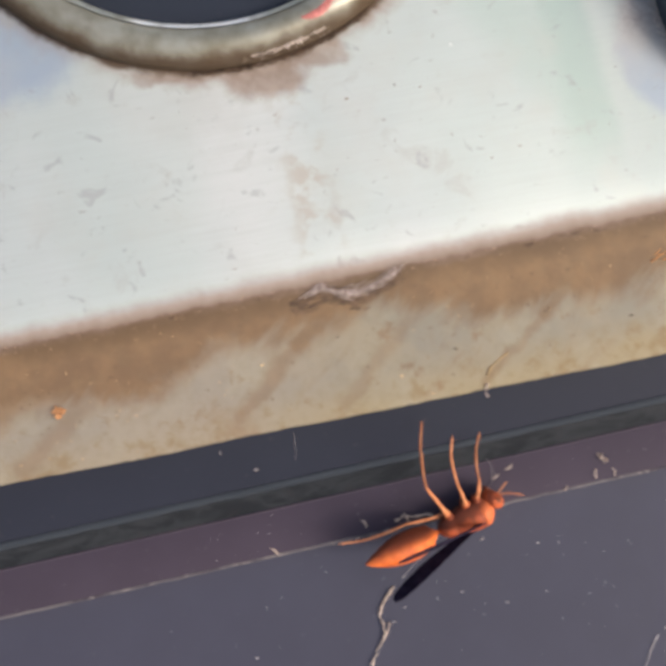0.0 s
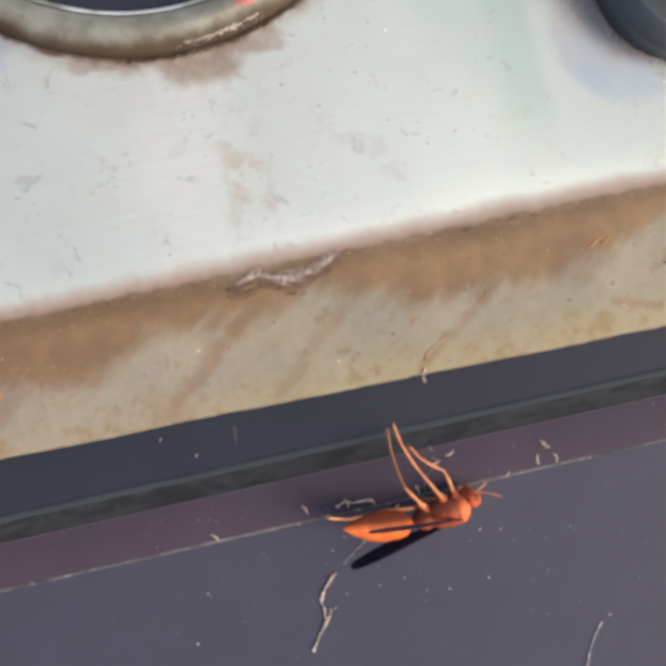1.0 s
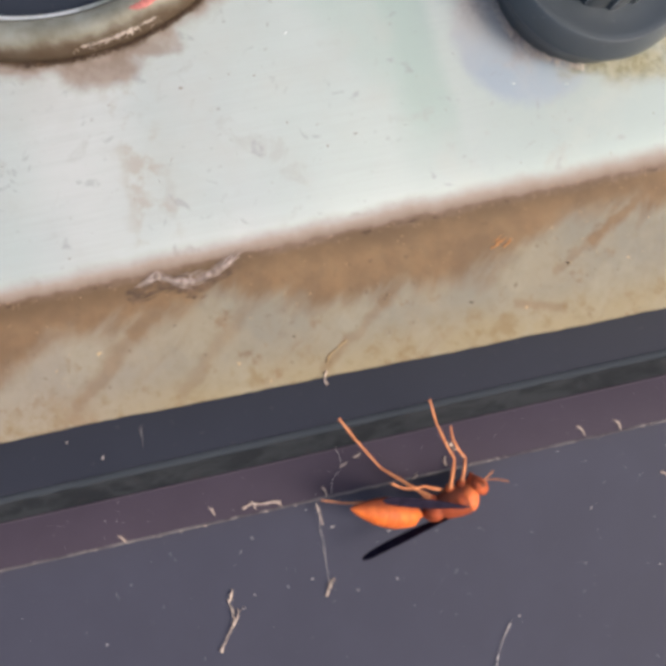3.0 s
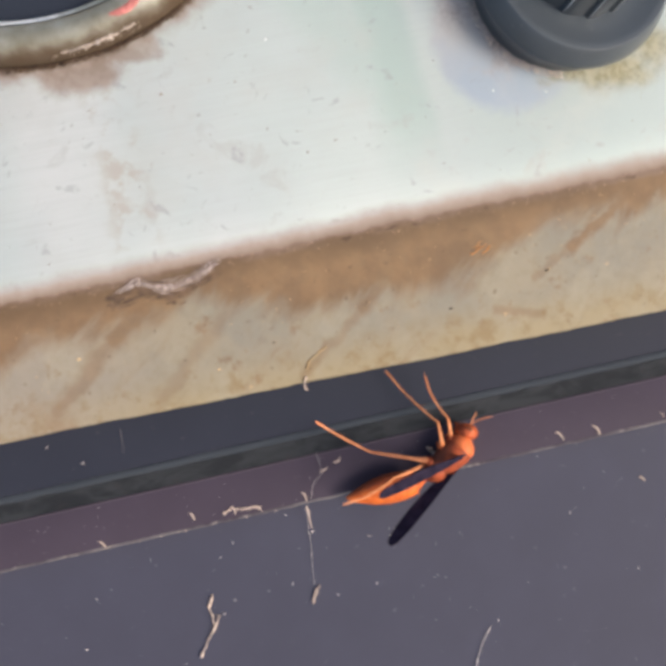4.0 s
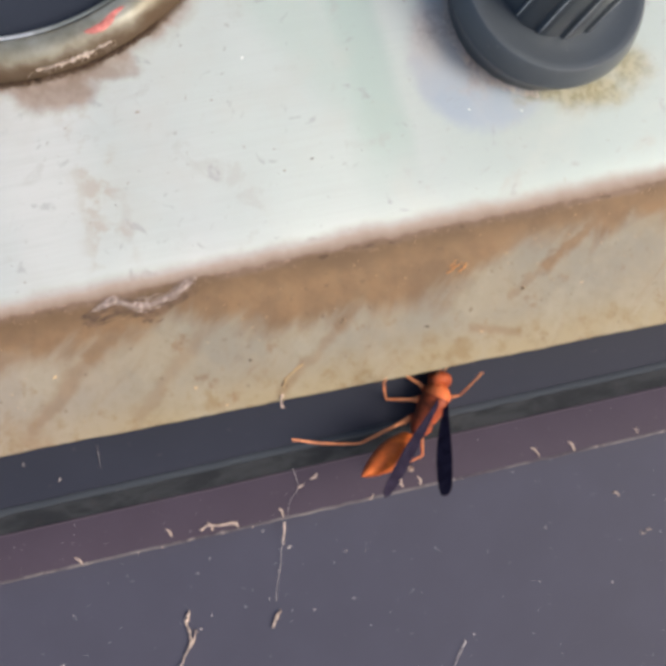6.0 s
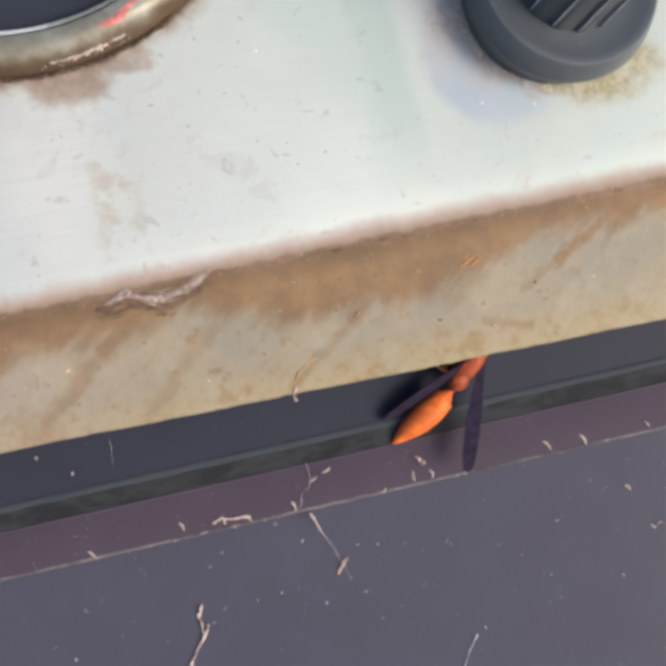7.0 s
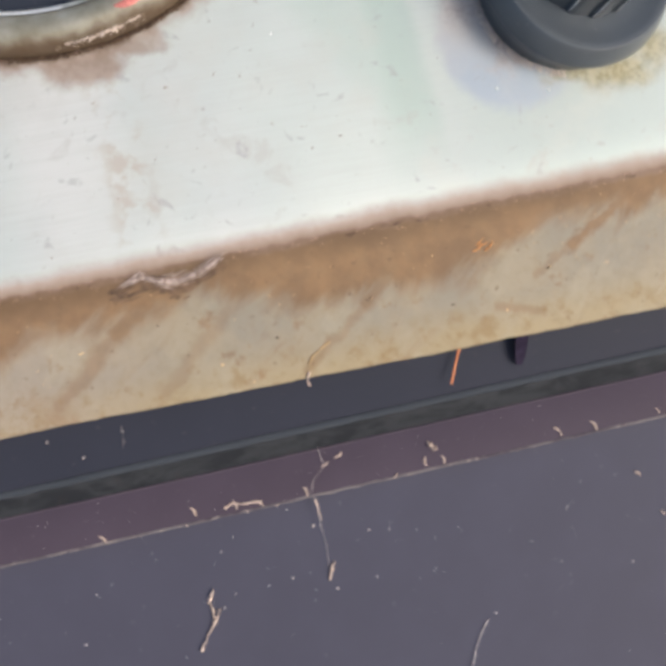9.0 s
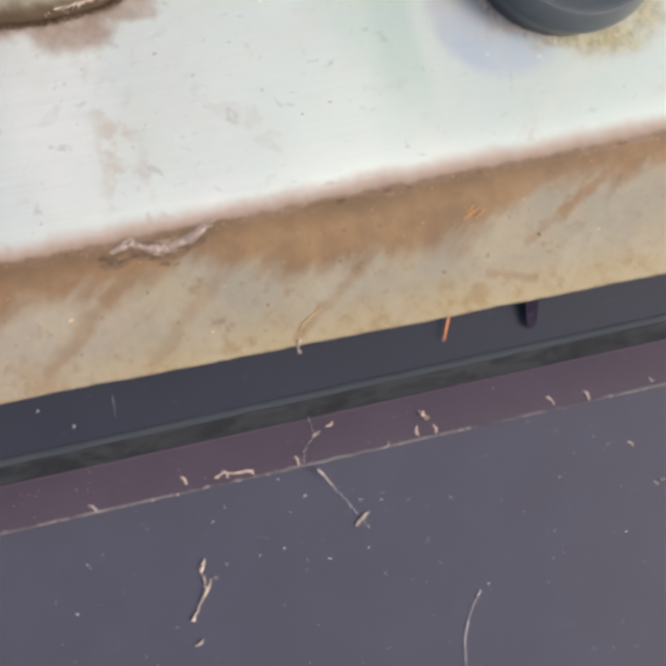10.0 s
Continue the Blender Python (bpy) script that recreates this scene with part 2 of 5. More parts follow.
    colour = m.mix(m.math("MULTIPLY", m.math("MULTIPLY", film, above), 0.9), colour, (0.236, 0.174, 0.145))
    colour = m.mix(m.math("MULTIPLY", m.math("MULTIPLY", haze, above), 0.8), colour, (0.150, 0.099, 0.072))
    dense = m.math("MULTIPLY", m.ramp(at, 0.0338, 0.0374), m.ramp(at, 0.0376, 0.0385, 1.0, 0.0))
    dense = m.math("MULTIPLY", dense, m.ramp(m.noise(0.010, 4.0, 0.65, shift=(2, 2, 6)), 0.32, 0.60, 0.35, 0.95))
    colour = m.mix(dense, colour, (0.098, 0.060, 0.032))
    crack = m.math("MULTIPLY", m.ramp(m.math("ABSOLUTE", m.math("SUBTRACT", m.math("ADD", at, m.math("MULTIPLY", m.noise(0.0016, 4.0, 0.7), 0.0008)), 0.0379)), 0.00005, 0.00035, 1.0, 0.0), m.ramp(m.noise(0.0035, 4.0, 0.7, shift=(5, 5, 5)), 0.54, 0.66, 0.0, 0.7))
    colour = m.mix(crack, colour, (0.045, 0.024, 0.014))
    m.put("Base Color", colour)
    soiled = m.math("MAXIMUM", lip, film)
    m.put("Metallic", m.ramp(soiled, 0.0, 1.0, 0.50, 0.06))
    m.put("Specular IOR Level", m.ramp(soiled, 0.0, 1.0, 0.35, 0.3))
    m.put("Roughness", m.math("ADD", m.ramp(soiled, 0.0, 1.0, 0.55, 0.62), m.math("MULTIPLY", m.noise(0.004), 0.10)))
    relief = m.math("ADD", m.math("MULTIPLY", brush, 0.09), m.noise(0.0015, 4.0, 0.6))
    m.bump(m.math("ADD", relief, m.math("MULTIPLY", m.math("MULTIPLY", rust, lip), m.noise(0.0006, 3.0, 0.7))), 0.2, 0.00012)
    return m.mat


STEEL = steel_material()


def black_material(name, tone, rough, dust=0.5):
    """Black enamel with a film of dust."""
    m = Nodes(name, rough=rough, specular=0.09)
    film = m.noise(0.012, 5.0, 0.6)
    grit = m.ramp(m.noise(0.0009, 3.0, 0.55), 0.66, 0.78, 0.0, 0.14 * dust)
    colour = m.mix(m.ramp(film, 0.3, 0.75, 0.0, 0.30 * dust), tone, tuple(v * 1.7 for v in tone))
    colour = m.mix(grit, colour, (0.30, 0.27, 0.25))
    m.put("Base Color", colour)
    m.put("Roughness", m.math("ADD", rough, m.math("MULTIPLY", film, 0.15)))
    m.bump(m.noise(0.0008, 3.0, 0.6), 0.12, 0.00008)
    return m.mat


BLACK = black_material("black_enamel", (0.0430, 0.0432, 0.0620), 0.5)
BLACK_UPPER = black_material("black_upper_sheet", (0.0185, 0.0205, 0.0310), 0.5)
PURPLE = black_material("aged_purplish_rubber", (0.0405, 0.0318, 0.0450), 0.55, 0.8)


def groove_material():
    """Dark rubber with black smudges and a little brown dirt."""
    m = Nodes("smudged_groove_rubber", rough=0.75, specular=0.1)
    smudge = m.ramp(m.noise(0.0032, 5.0, 0.7, stretch=(0.4, 1, 1), warp=0.6), 0.40, 0.60)
    colour = m.mix(smudge, (0.0262, 0.0280, 0.0315), (0.0140, 0.0152, 0.0182))
    colour = m.mix(m.ramp(m.noise(0.003, 5.0, 0.7, shift=(5, 2, 1)), 0.58, 0.72, 0.0, 0.6), colour, (0.027, 0.022, 0.024))
    m.put("Base Color", colour)
    m.bump(m.noise(0.0009, 3.0, 0.6), 0.3, 0.0002)
    return m.mat


RUBBER = groove_material()


def glint_plastic():
    """Black plastic with pale highlights put into the colour of its sharp edges."""
    mat = black_material("black_plastic", (0.040, 0.048, 0.058), 0.30, 1.0)
    mat.node_tree.nodes["Principled BSDF"].inputs["Specular IOR Level"].default_value = 0.35
    tree = mat.node_tree
    shader = tree.nodes["Principled BSDF"]
    before = shader.inputs["Base Color"].links[0].from_socket
    point = tree.nodes.new("ShaderNodeNewGeometry").outputs["Pointiness"]
    ramp = tree.nodes.new("ShaderNodeMapRange")
    for name, v in (("From Min", 0.54), ("From Max", 0.64), ("To Min", 0.0), ("To Max", 0.6)):
        ramp.inputs[name].default_value = v
    mix = tree.nodes.new("ShaderNodeMix")
    mix.data_type = "RGBA"
    mix.inputs[7].default_value = (0.30, 0.32, 0.34, 1)
    tree.links.new(point, ramp.inputs["Value"])
    tree.links.new(ramp.outputs[0], mix.inputs["Factor"])
    tree.links.new(before, mix.inputs[6])
    tree.links.new(mix.outputs[2], shader.inputs["Base Color"])
    return mat


KNOB_BLACK = glint_plastic()
RIB_GLINT = black_material("pale_rib_highlight", (0.24, 0.26, 0.28), 0.5, 0.8)
# lighter blue tone stands in for sky sheen on the rounded edge
BEAD = black_material("sky_sheen_edge", (0.0310, 0.0365, 0.0450), 0.65)


def worn_edge():
    """Rubbed rubber edge: dusty pale in places, dark in others."""
    m = Nodes("worn_grey_edge", rough=0.7, specular=0.1)
    wear = m.noise(0.0035, 5.0, 0.7, stretch=(0.5, 1, 1))
    colour = m.mix(m.ramp(wear, 0.36, 0.60), (0.050, 0.042, 0.052), (0.135, 0.122, 0.125))
    m.put("Base Color", m.mix(m.ramp(m.noise(0.0012, 4.0, 0.6, shift=(3, 2, 1)), 0.55, 0.68, 0.0, 0.7), colour, (0.26, 0.225, 0.21)))
    m.bump(m.noise(0.0005, 3.0, 0.6), 0.5, 0.0001)
    return m.mat


EDGE = worn_edge()
# paler tone stands in for light caught by the strip's top edge
CREST = black_material("lightened_purple_edge", (0.066, 0.053, 0.068), 0.6, 0.8)
BODY = black_material("black_sheet", (0.03, 0.03, 0.034), 0.5)


def bezel_material():
    m = Nodes("dull_chromed_bezel", rough=0.4, metal=0.3)
    grime = m.noise(0.006, 4.0, 0.6)
    base = m.mix(m.ramp(grime, 0.35, 0.7), (0.30, 0.295, 0.25), (0.19, 0.175, 0.13))
    d = m.math("ADD", m.apart(*DIAL), m.math("MULTIPLY", m.math("SUBTRACT", m.noise(0.005, 4.0, 0.6), 0.5), 0.0028))
    rim = m.ramp(d, 0.0382, 0.0407)
    m.put("Base Color", m.mix(m.math("MULTIPLY", rim, 0.9), base, (0.055, 0.032, 0.019)))
    m.put("Metallic", m.ramp(rim, 0.0, 1.0, 0.5, 0.0))
    m.put("Specular IOR Level", m.ramp(rim, 0.0, 1.0, 0.5, 0.05))
    m.put("Roughness", m.math("ADD", m.ramp(rim, 0.0, 1.0, 0.33, 0.6), m.math("MULTIPLY", grime, 0.12)))
    m.bump(m.noise(0.002, 4.0, 0.6), 0.12, 0.0001)
    return m.mat


BEZEL = bezel_material()


def plain_material(name, colour, rough=0.6, vary=0.25, size=0.002, specular=0.4):
    m = Nodes(name, rough=rough, specular=specular)
    shade = m.ramp(m.noise(size, 4.0, 0.6), 0.3, 0.7)
    m.put("Base Color", m.mix(shade, tuple(v * (1 - vary) for v in colour), tuple(min(1.0, v * (1 + vary)) for v in colour)))
    m.bump(m.noise(size * 0.3, 3.0, 0.6), 0.2, 0.0001)
    return m.mat


CHROME = Nodes("chrome_with_glint", rough=0.35, metal=0.6)
# white highlight painted into the colour along one stretch of the rim
bright = CHROME.math("MULTIPLY", CHROME.ramp(CHROME.axis(0), -0.0330, -0.0300), CHROME.ramp(CHROME.axis(0), -0.0160, -0.0120, 1.0, 0.0))
bright = CHROME.math("MULTIPLY", bright, CHROME.ramp(CHROME.noise(0.004, 3.0, 0.6), 0.34, 0.50, 0.35, 1.0))
CHROME.put("Base Color", CHROME.mix(bright, CHROME.mix(CHROME.ramp(CHROME.noise(0.006, 4.0, 0.6), 0.35, 0.65), (0.24, 0.24, 0.20), (0.36, 0.37, 0.33)), (0.80, 0.80, 0.78)))
CHROME.put("Roughness", CHROME.ramp(bright, 0.0, 1.0, 0.45, 0.3))
CHROME = CHROME.mat
FLAKE = plain_material("pale_dry_debris", (0.46, 0.36, 0.30), 0.85)
SILK = plain_material("dusty_cobweb", (0.60, 0.53, 0.50), 0.85)
TWIGGY = plain_material("orange_brown_debris", (0.45, 0.20, 0.07), 0.75)
GROUND = plain_material("paving_stone", (0.28, 0.26, 0.24), 0.85, 0.2, 0.08)
GLASS_DARK = black_material("dark_dial_face", (0.022, 0.026, 0.036), 0.12, 0.5)
DIAL_WHITE = plain_material("white_dial_print", (0.62, 0.60, 0.58), 0.5, 0.25)
RED = plain_material("painted_red_reflection", (0.34, 0.105, 0.095), 0.55, 0.45, 0.001)


# ---- building helpers ----
def part(name, bm, material, parent=None, label="", smooth=True):
    """Links a bmesh as one mesh object, under a thing or a part if one is given."""
    mesh = bpy.data.meshes.new(name)
    bmesh.ops.recalc_face_normals(bm, faces=bm.faces)
    for f in bm.faces:
        f.smooth = smooth
    for e in bm.edges:
        if len(e.link_faces) == 2 and e.calc_face_angle(0) > radians(38):
            e.smooth = False
    bm.to_mesh(mesh)
    bm.free()
    mesh.materials.append(material)
    ob = new(name, mesh)
    if parent is not None:
        ob.parent = parent
    if label:
        ob["label"] = label
    return ob


def extrude(profile, xs, closed=True, wave=None):
    """A bmesh that carries a profile of (y, z) along the stations xs; wave(x, y, z) may bend it."""
    bm = bmesh.new()
    rings = []
    for x in xs:
        rings.append([bm.verts.new(wave(x, y, z) if wave else (x, y, z)) for y, z in profile])
    count = len(profile)
    for a, b in zip(rings, rings[1:]):
        for i in range(count if closed else count - 1):
            j = (i + 1) % count
            bm.faces.new((a[i], a[j], b[j], b[i]))
    if closed:
        bm.faces.new(rings[0])
        bm.faces.new(rings[-1][::-1])
    return bm


def lathe(profile, centre, steps=96, bm=None):
    """Turns a profile of (radius, z) round the z axis through centre."""
    bm = bm or bmesh.new()
    rings = []
    for r, z in profile:
        if r < 1e-7:
            rings.append([bm.verts.new((centre[0], centre[1], z))])
        else:
            rings.append([bm.verts.new((centre[0] + r * math.cos(2 * math.pi * k / steps), centre[1] + r * math.sin(2 * math.pi * k / steps), z)) for k in range(steps)])
    for a, b in zip(rings, rings[1:]):
        for k in range(steps):
            j = (k + 1) % steps
            if len(a) == 1 and len(b) == 1:
                continue
            if len(a) == 1:
                bm.faces.new((a[0], b[j], b[k]))
            elif len(b) == 1:
                bm.faces.new((a[k], a[j], b[0]))
            else:
                bm.faces.new((a[k], a[j], b[j], b[k]))
    return bm


def arc(cy, cz, r, a0, a1, n):
    """Points of an arc in the (y, z) plane, angles in degrees from +y towards +z."""
    return [(cy + r * math.cos(radians(a0 + (a1 - a0) * k / n)), cz + r * math.sin(radians(a0 + (a1 - a0) * k / n))) for k in range(n + 1)]


def tube(points, radii, sides=6, bm=None):
    """A tube with closed ends along points, with a radius for each."""
    bm = bm or bmesh.new()
    pts = [Vector(p) for p in points]
    rings = []
    side = None
    for i, p in enumerate(pts):
        way = (pts[min(i + 1, len(pts) - 1)] - pts[max(i - 1, 0)]).normalized()
        if side is None:
            side = way.orthogonal().normalized()
        side = (side - way * side.dot(way)).normalized()
        over = way.cross(side)
        rings.append([bm.verts.new(p + (side * math.cos(2 * math.pi * k / sides) + over * math.sin(2 * math.pi * k / sides)) * radii[i]) for k in range(sides)])
    for a, b in zip(rings, rings[1:]):
        for k in range(sides):
            j = (k + 1) % sides
            bm.faces.new((a[k], a[j], b[j], b[k]))
    bm.faces.new(rings[0][::-1])
    bm.faces.new(rings[-1])
    return bm


def thing(name, matrix, label, category, group="", kind=""):
    ob = new(name)
    ob.empty_display_size = 0.01
    ob.matrix_world = matrix
    return tagged(ob, label, category, group, kind)


def mm(*values):
    return tuple(v * MM for v in values)


# ---- ground ----
bm = bmesh.new()
bmesh.ops.create_grid(bm, x_segments=8, y_segments=8, size=300)
tagged(part("ground", bm, GROUND), "grey paved ground under the cooker", "ground", kind="structure")

# ---- the cooker's front ----
cooker = thing("gas_grill", FRONT, "weathered gas grill with stained steel control panel over a black front", "grill")

FINE = [x * MM for x in range(-300, 301, 1)]
STATIONS = [x * MM for x in range(-300, 301, 4)]


def lip_wave(x, y, z):
    """The lip's lower edge drops a little to one side and is not quite straight."""
    f = max(0.0, min(1.0, (38.0 * MM - y) / (20.0 * MM)))
    drop = -0.018 * max(-0.12, min(0.12, x)) + 0.0002 * noise.noise(Vector((x * 60, 3.1, 0)))
    drop += f ** 6 * (0.00012 * noise.noise(Vector((x * 420, 1.4, 0))) + 0.00010 * noise.noise(Vector((x * 900, 6.2, 0))))
    return (x, y + f * drop, z + f * 0.0002 * noise.noise(Vector((x * 35, 7.7, 0))))


outer = [mm(170, 9.27), mm(60, 9.27), mm(46, 9.27), mm(44, 9.25), mm(42.2, 9.18), mm(41.2, 9.11), mm(40.4, 9.03), mm(39.6, 8.93), mm(38.8, 8.82), mm(38.0, 8.71), mm(37.2, 8.62), mm(36.3, 8.55)]
outer += [mm(33, 8.38), mm(30, 8.25), mm(24, 8.0), mm(18.6, 7.78), mm(18.1, 7.72), mm(17.9, 7.5), mm(18.0, 7.2), mm(18.5, 7.05)]
inner = [mm(24, 7.2), mm(30, 7.45), mm(37.5, 7.8), mm(41.0, 8.2), mm(60, 8.45), mm(170, 8.45)]
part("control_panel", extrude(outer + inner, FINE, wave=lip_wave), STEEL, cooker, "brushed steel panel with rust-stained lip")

# black upper sheet with its rounded lower edge, groove, band and lower sheet
upper = [mm(40, 1.5), mm(10.45, 1.5), mm(10.2, 1.35), mm(10.2, -1.2), mm(40, -1.2)]
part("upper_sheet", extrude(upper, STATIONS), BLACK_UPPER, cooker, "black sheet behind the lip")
bevel = [mm(10.15, -1.2), mm(10.15, 1.40), mm(9.9, 1.52), mm(9.5, 1.50), mm(9.2, 1.40), mm(9.0, 1.2), mm(8.95, -1.2)]
part("sheet_edge", extrude(bevel, FINE, wave=lambda x, y, z: (x, y + (0.00009 * noise.noise(Vector((x * 300, 4, 2))) if y < 0.0098 else 0), z + (0.00007 * noise.noise(Vector((x * 240, y * 900, 2))) if z > 0 else 0))), BEAD, cooker, "rounded black edge with a bluish sheen painted in")
part("groove", extrude([mm(8.93, 1.16), mm(8.93, -1.2), mm(6.27, -1.2), mm(6.27, 1.2), mm(6.6, 1.18), mm(7.2, 1.12), mm(8.0, 1.10), mm(8.6, 1.13)], STATIONS), RUBBER, cooker, "dark rubber groove")
band = [mm(6.2, -1.0), mm(6.25, 1.22), mm(6.2, 1.30), mm(6.05, 1.34), mm(2, 1.36), mm(-0.5, 1.32), mm(-0.86, 1.2), mm(-0.95, 0.9), mm(-0.95, -1.0)]
part("sealing_strip", extrude(band, STATIONS), PURPLE, cooker, "purplish black sealing strip")
edge = [(y, z) for y, z in arc(-0.86 * MM, 1.14 * MM, 0.22 * MM, 0, 330, 8)]
part("strip_edge", extrude(edge, FINE, wave=lambda x, y, z: (x, y + 0.00013 * noise.noise(Vector((x * 450, 1, 2))) + 0.00006 * noise.noise(Vector((x * 1300, y * 4000, 2))), z + 0.00008 * noise.noise(Vector((x * 700, 5, 2))))), EDGE, cooker, "worn grey edge of the strip")
crest = [(y, z) for y, z in arc(6.08 * MM, 1.26 * MM, 0.13 * MM, 0, 330, 8)]
part("strip_crest", extrude(crest, FINE, wave=lambda x, y, z: (x, y + 0.00005 * noise.noise(Vector((x * 800, 8, 2))), z + 0.00004 * noise.noise(Vector((x * 600, 3, 2))))), CREST, cooker, "purplish upper edge of the strip, painted lighter")
lower = [mm(0.5, 0.0), mm(-236, 0.0), mm(-239, -0.4), mm(-240, -1.2), mm(-240, -3.0), mm(0.5, -3.0)]
part("front_sheet", extrude(lower, STATIONS), BLACK, cooker, "dusty black enamelled front sheet")

# closed body under the sloping top, down to the ground
corners = [FRONT @ Vector(mm(0, y, z)) for y, z in ((170, 8.4), (40, -2.5), (-239, -3.2))]
(ay, az), (by, bz), (cy, cz) = [c.yz for c in corners]
shell = [(ay, az), (ay + 0.02, az), (ay + 0.02, 0.0), (cy + 0.002, 0.0), (cy + 0.002, cz), (by, bz), (ay, az - 0.02)]
body = part("body", extrude(shell, [-0.299, 0.299]), BODY, cooker, "black closed body", smooth=False)
body.matrix_parent_inverse = FRONT.inverted()

# ---- dial ----
section = [(40.9, 9.30), (41.0, 10.0), (40.8, 11.2), (40.2, 12.3), (39.3, 13.1), (38.2, 13.4), (37.1, 13.2), (36.2, 12.6), (35.6, 11.8), (35.3, 10.8), (35.3, 9.30)]
bezel = part("dial_bezel", lathe([mm(r, z) for r, z in section], DIAL, 160), BEZEL, cooker, "dull chrome ring with brown grime")
rim_section = [(35.95, 12.35), (35.45, 11.65), (35.28, 10.9), (35.2, 9.9), (34.8, 9.9), (34.9, 11.0), (35.15, 11.9), (35.75, 12.55), (35.95, 12.62)]
part("glint_rim", lathe([mm(r, z) for r, z in rim_section], DIAL, 160), CHROME, bezel, "inner rim with a highlight painted on one stretch")
part("dial_face", lathe([mm(35.2, 9.6), mm(30, 9.9), mm(0, 9.9)], DIAL, 128), GLASS_DARK, cooker, "dark glossy dial face")

# ---- knob ----
flange = [(13.4, -6.5), (14.0, -3.6), (14.75, -1.6), (15.2, -0.5), (15.3, 0.1), (15.1, 0.7), (14.25, 2.8), (13.9, 3.15), (13.4, 3.2), (12.6, 3.0), (11.2, 2.55), (10.0, 2.42), (8.0, 2.4), (0, 2.4)]
knob = part("control_knob", lathe([mm(r, z) for r, z in flange], (0, 0), 96), KNOB_BLACK, cooker, "black plastic knob, crooked, with ribbed grip")
knob.matrix_basis = KNOB_POSE


RIB_TURN = radians(16.3)


def ribbed_grip():
    """A fluted barrel, wider at its foot, with a rounded cap."""
    bm = bmesh.new()
    ribs, per = 14, 8
    levels = [(2.2, 9.0), (3.5, 8.9), (11.0, 8.6), (17.5, 8.25), (19.0, 7.9), (19.6, 7.2)]
    rings = []
    for z, r in levels:
        ring = []
        for k in range(ribs * per):
            a = 2 * math.pi * k / (ribs * per) + RIB_TURN
            w = (k % per) / per
            tooth = (0.55 if z < 18 else 0.2) * (1 if w < 0.25 else (1 - (w - 0.25) / 0.75))
            ring.append(bm.verts.new(((r - 0.55 + tooth) * MM * math.cos(a), (r - 0.55 + tooth) * MM * math.sin(a), z * MM)))
        rings.append(ring)
    n = ribs * per
    for a, b in zip(rings, rings[1:]):
        for k in range(n):
            bm.faces.new((a[k], a[(k + 1) % n], b[(k + 1) % n], b[k]))
    bm.faces.new(rings[-1])
    return bm


part("grip", ribbed_grip(), KNOB_BLACK, knob, smooth=False)
# pale strips stand in for highlights on the ribs' lit edges
for k in range(14):
    a = 2 * math.pi * (k + 0.03) / 14 + RIB_TURN
    crest = [(r * math.cos(a), r * math.sin(a), z) for r, z in ((8.93, 2.9), (8.85, 5.0), (8.63, 10.0), (8.40, 14.5), (8.25, 17.3))]
    part("rib", tube([mm(*p) for p in crest], [v * MM for v in (0.08, 0.15, 0.14, 0.15, 0.08)], 6), RIB_GLINT, knob, "pale highlight line set on a rib")

# inner plate of the dial, painted red reflection and caked dirt
part("dial_plate", lathe([mm(28.8, 9.9), mm(28.8, 10.3), mm(28.6, 10.5), mm(0, 10.5)], DIAL, 128), DIAL_WHITE, cooker, "pale inner plate")


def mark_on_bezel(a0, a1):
    """A streak on the bezel's crown that stands in for a red reflection."""
    bm = bmesh.new()
    rings = []
    for k in range(15):
        f = k / 14
        a = radians(a0 + (a1 - a0) * f)
        wide = (0.2 + 0.8 * math.sin(math.pi * f) ** 0.6) * 0.58
        ring = []
        for r, z in ((-1, 13.36), (-0.4, 13.38), (0.4, 13.34), (1, 13.16)):
            rr = (38.3 + wide * r + 0.35 * math.sin(5 * f)) * MM
            ring.append(bm.verts.new((DIAL[0] + rr * math.cos(a), DIAL[1] + rr * math.sin(a), (z + 0.05) * MM)))
        rings.append(ring)
    for p, q in zip(rings, rings[1:]):
        for i in range(3):
            bm.faces.new((p[i], p[i + 1], q[i + 1], q[i]))
    return bm


part("red_reflection", mark_on_bezel(-76, -66), RED, bezel, "red reflection painted as a streak")


def crumb_mesh(bm, place, size, rng, flat=0.6):
    """One irregular crumb."""
    start = len(bm.verts)
    made = bmesh.ops.create_icosphere(bm, subdivisions=1, radius=size)
    turn = Euler((rng.random() * 6, rng.random() * 6, rng.random() * 6)).to_matrix()
    sx, sy = 0.6 + rng.random(), 0.5 + 0.6 * rng.random()
    for v in made["verts"]:
        v.co = turn @ Vector((v.co.x * sx, v.co.y * sy, v.co.z * flat)) * (0.8 + 0.4 * rng.random())
        v.co += Vector(place)
    return bm


def crumbs(name, places, sizes, material, label, seed):
    rng = random.Random(seed)
    bm = bmesh.new()
    for place in places:
        crumb_mesh(bm, place, sizes * MM * (0.5 + rng.random()), rng)
    ob = part(name, bm, material)
    ob.matrix_world = FRONT
    return tagged(ob, label, "dirt", kind="stuff")


def ring_places(centre, radius, z, a0, a1, count, spread, seed):
    rng = random.Random(seed)
    out = []
    for _ in range(count):
        a = radians(a0 + (a1 - a0) * rng.random())
        r = (radius + spread * (rng.random() - 0.3)) * MM
        out.append((centre[0] + r * math.cos(a), centre[1] + r * math.sin(a), z * MM + 0.0004 * rng.random()))
    return out


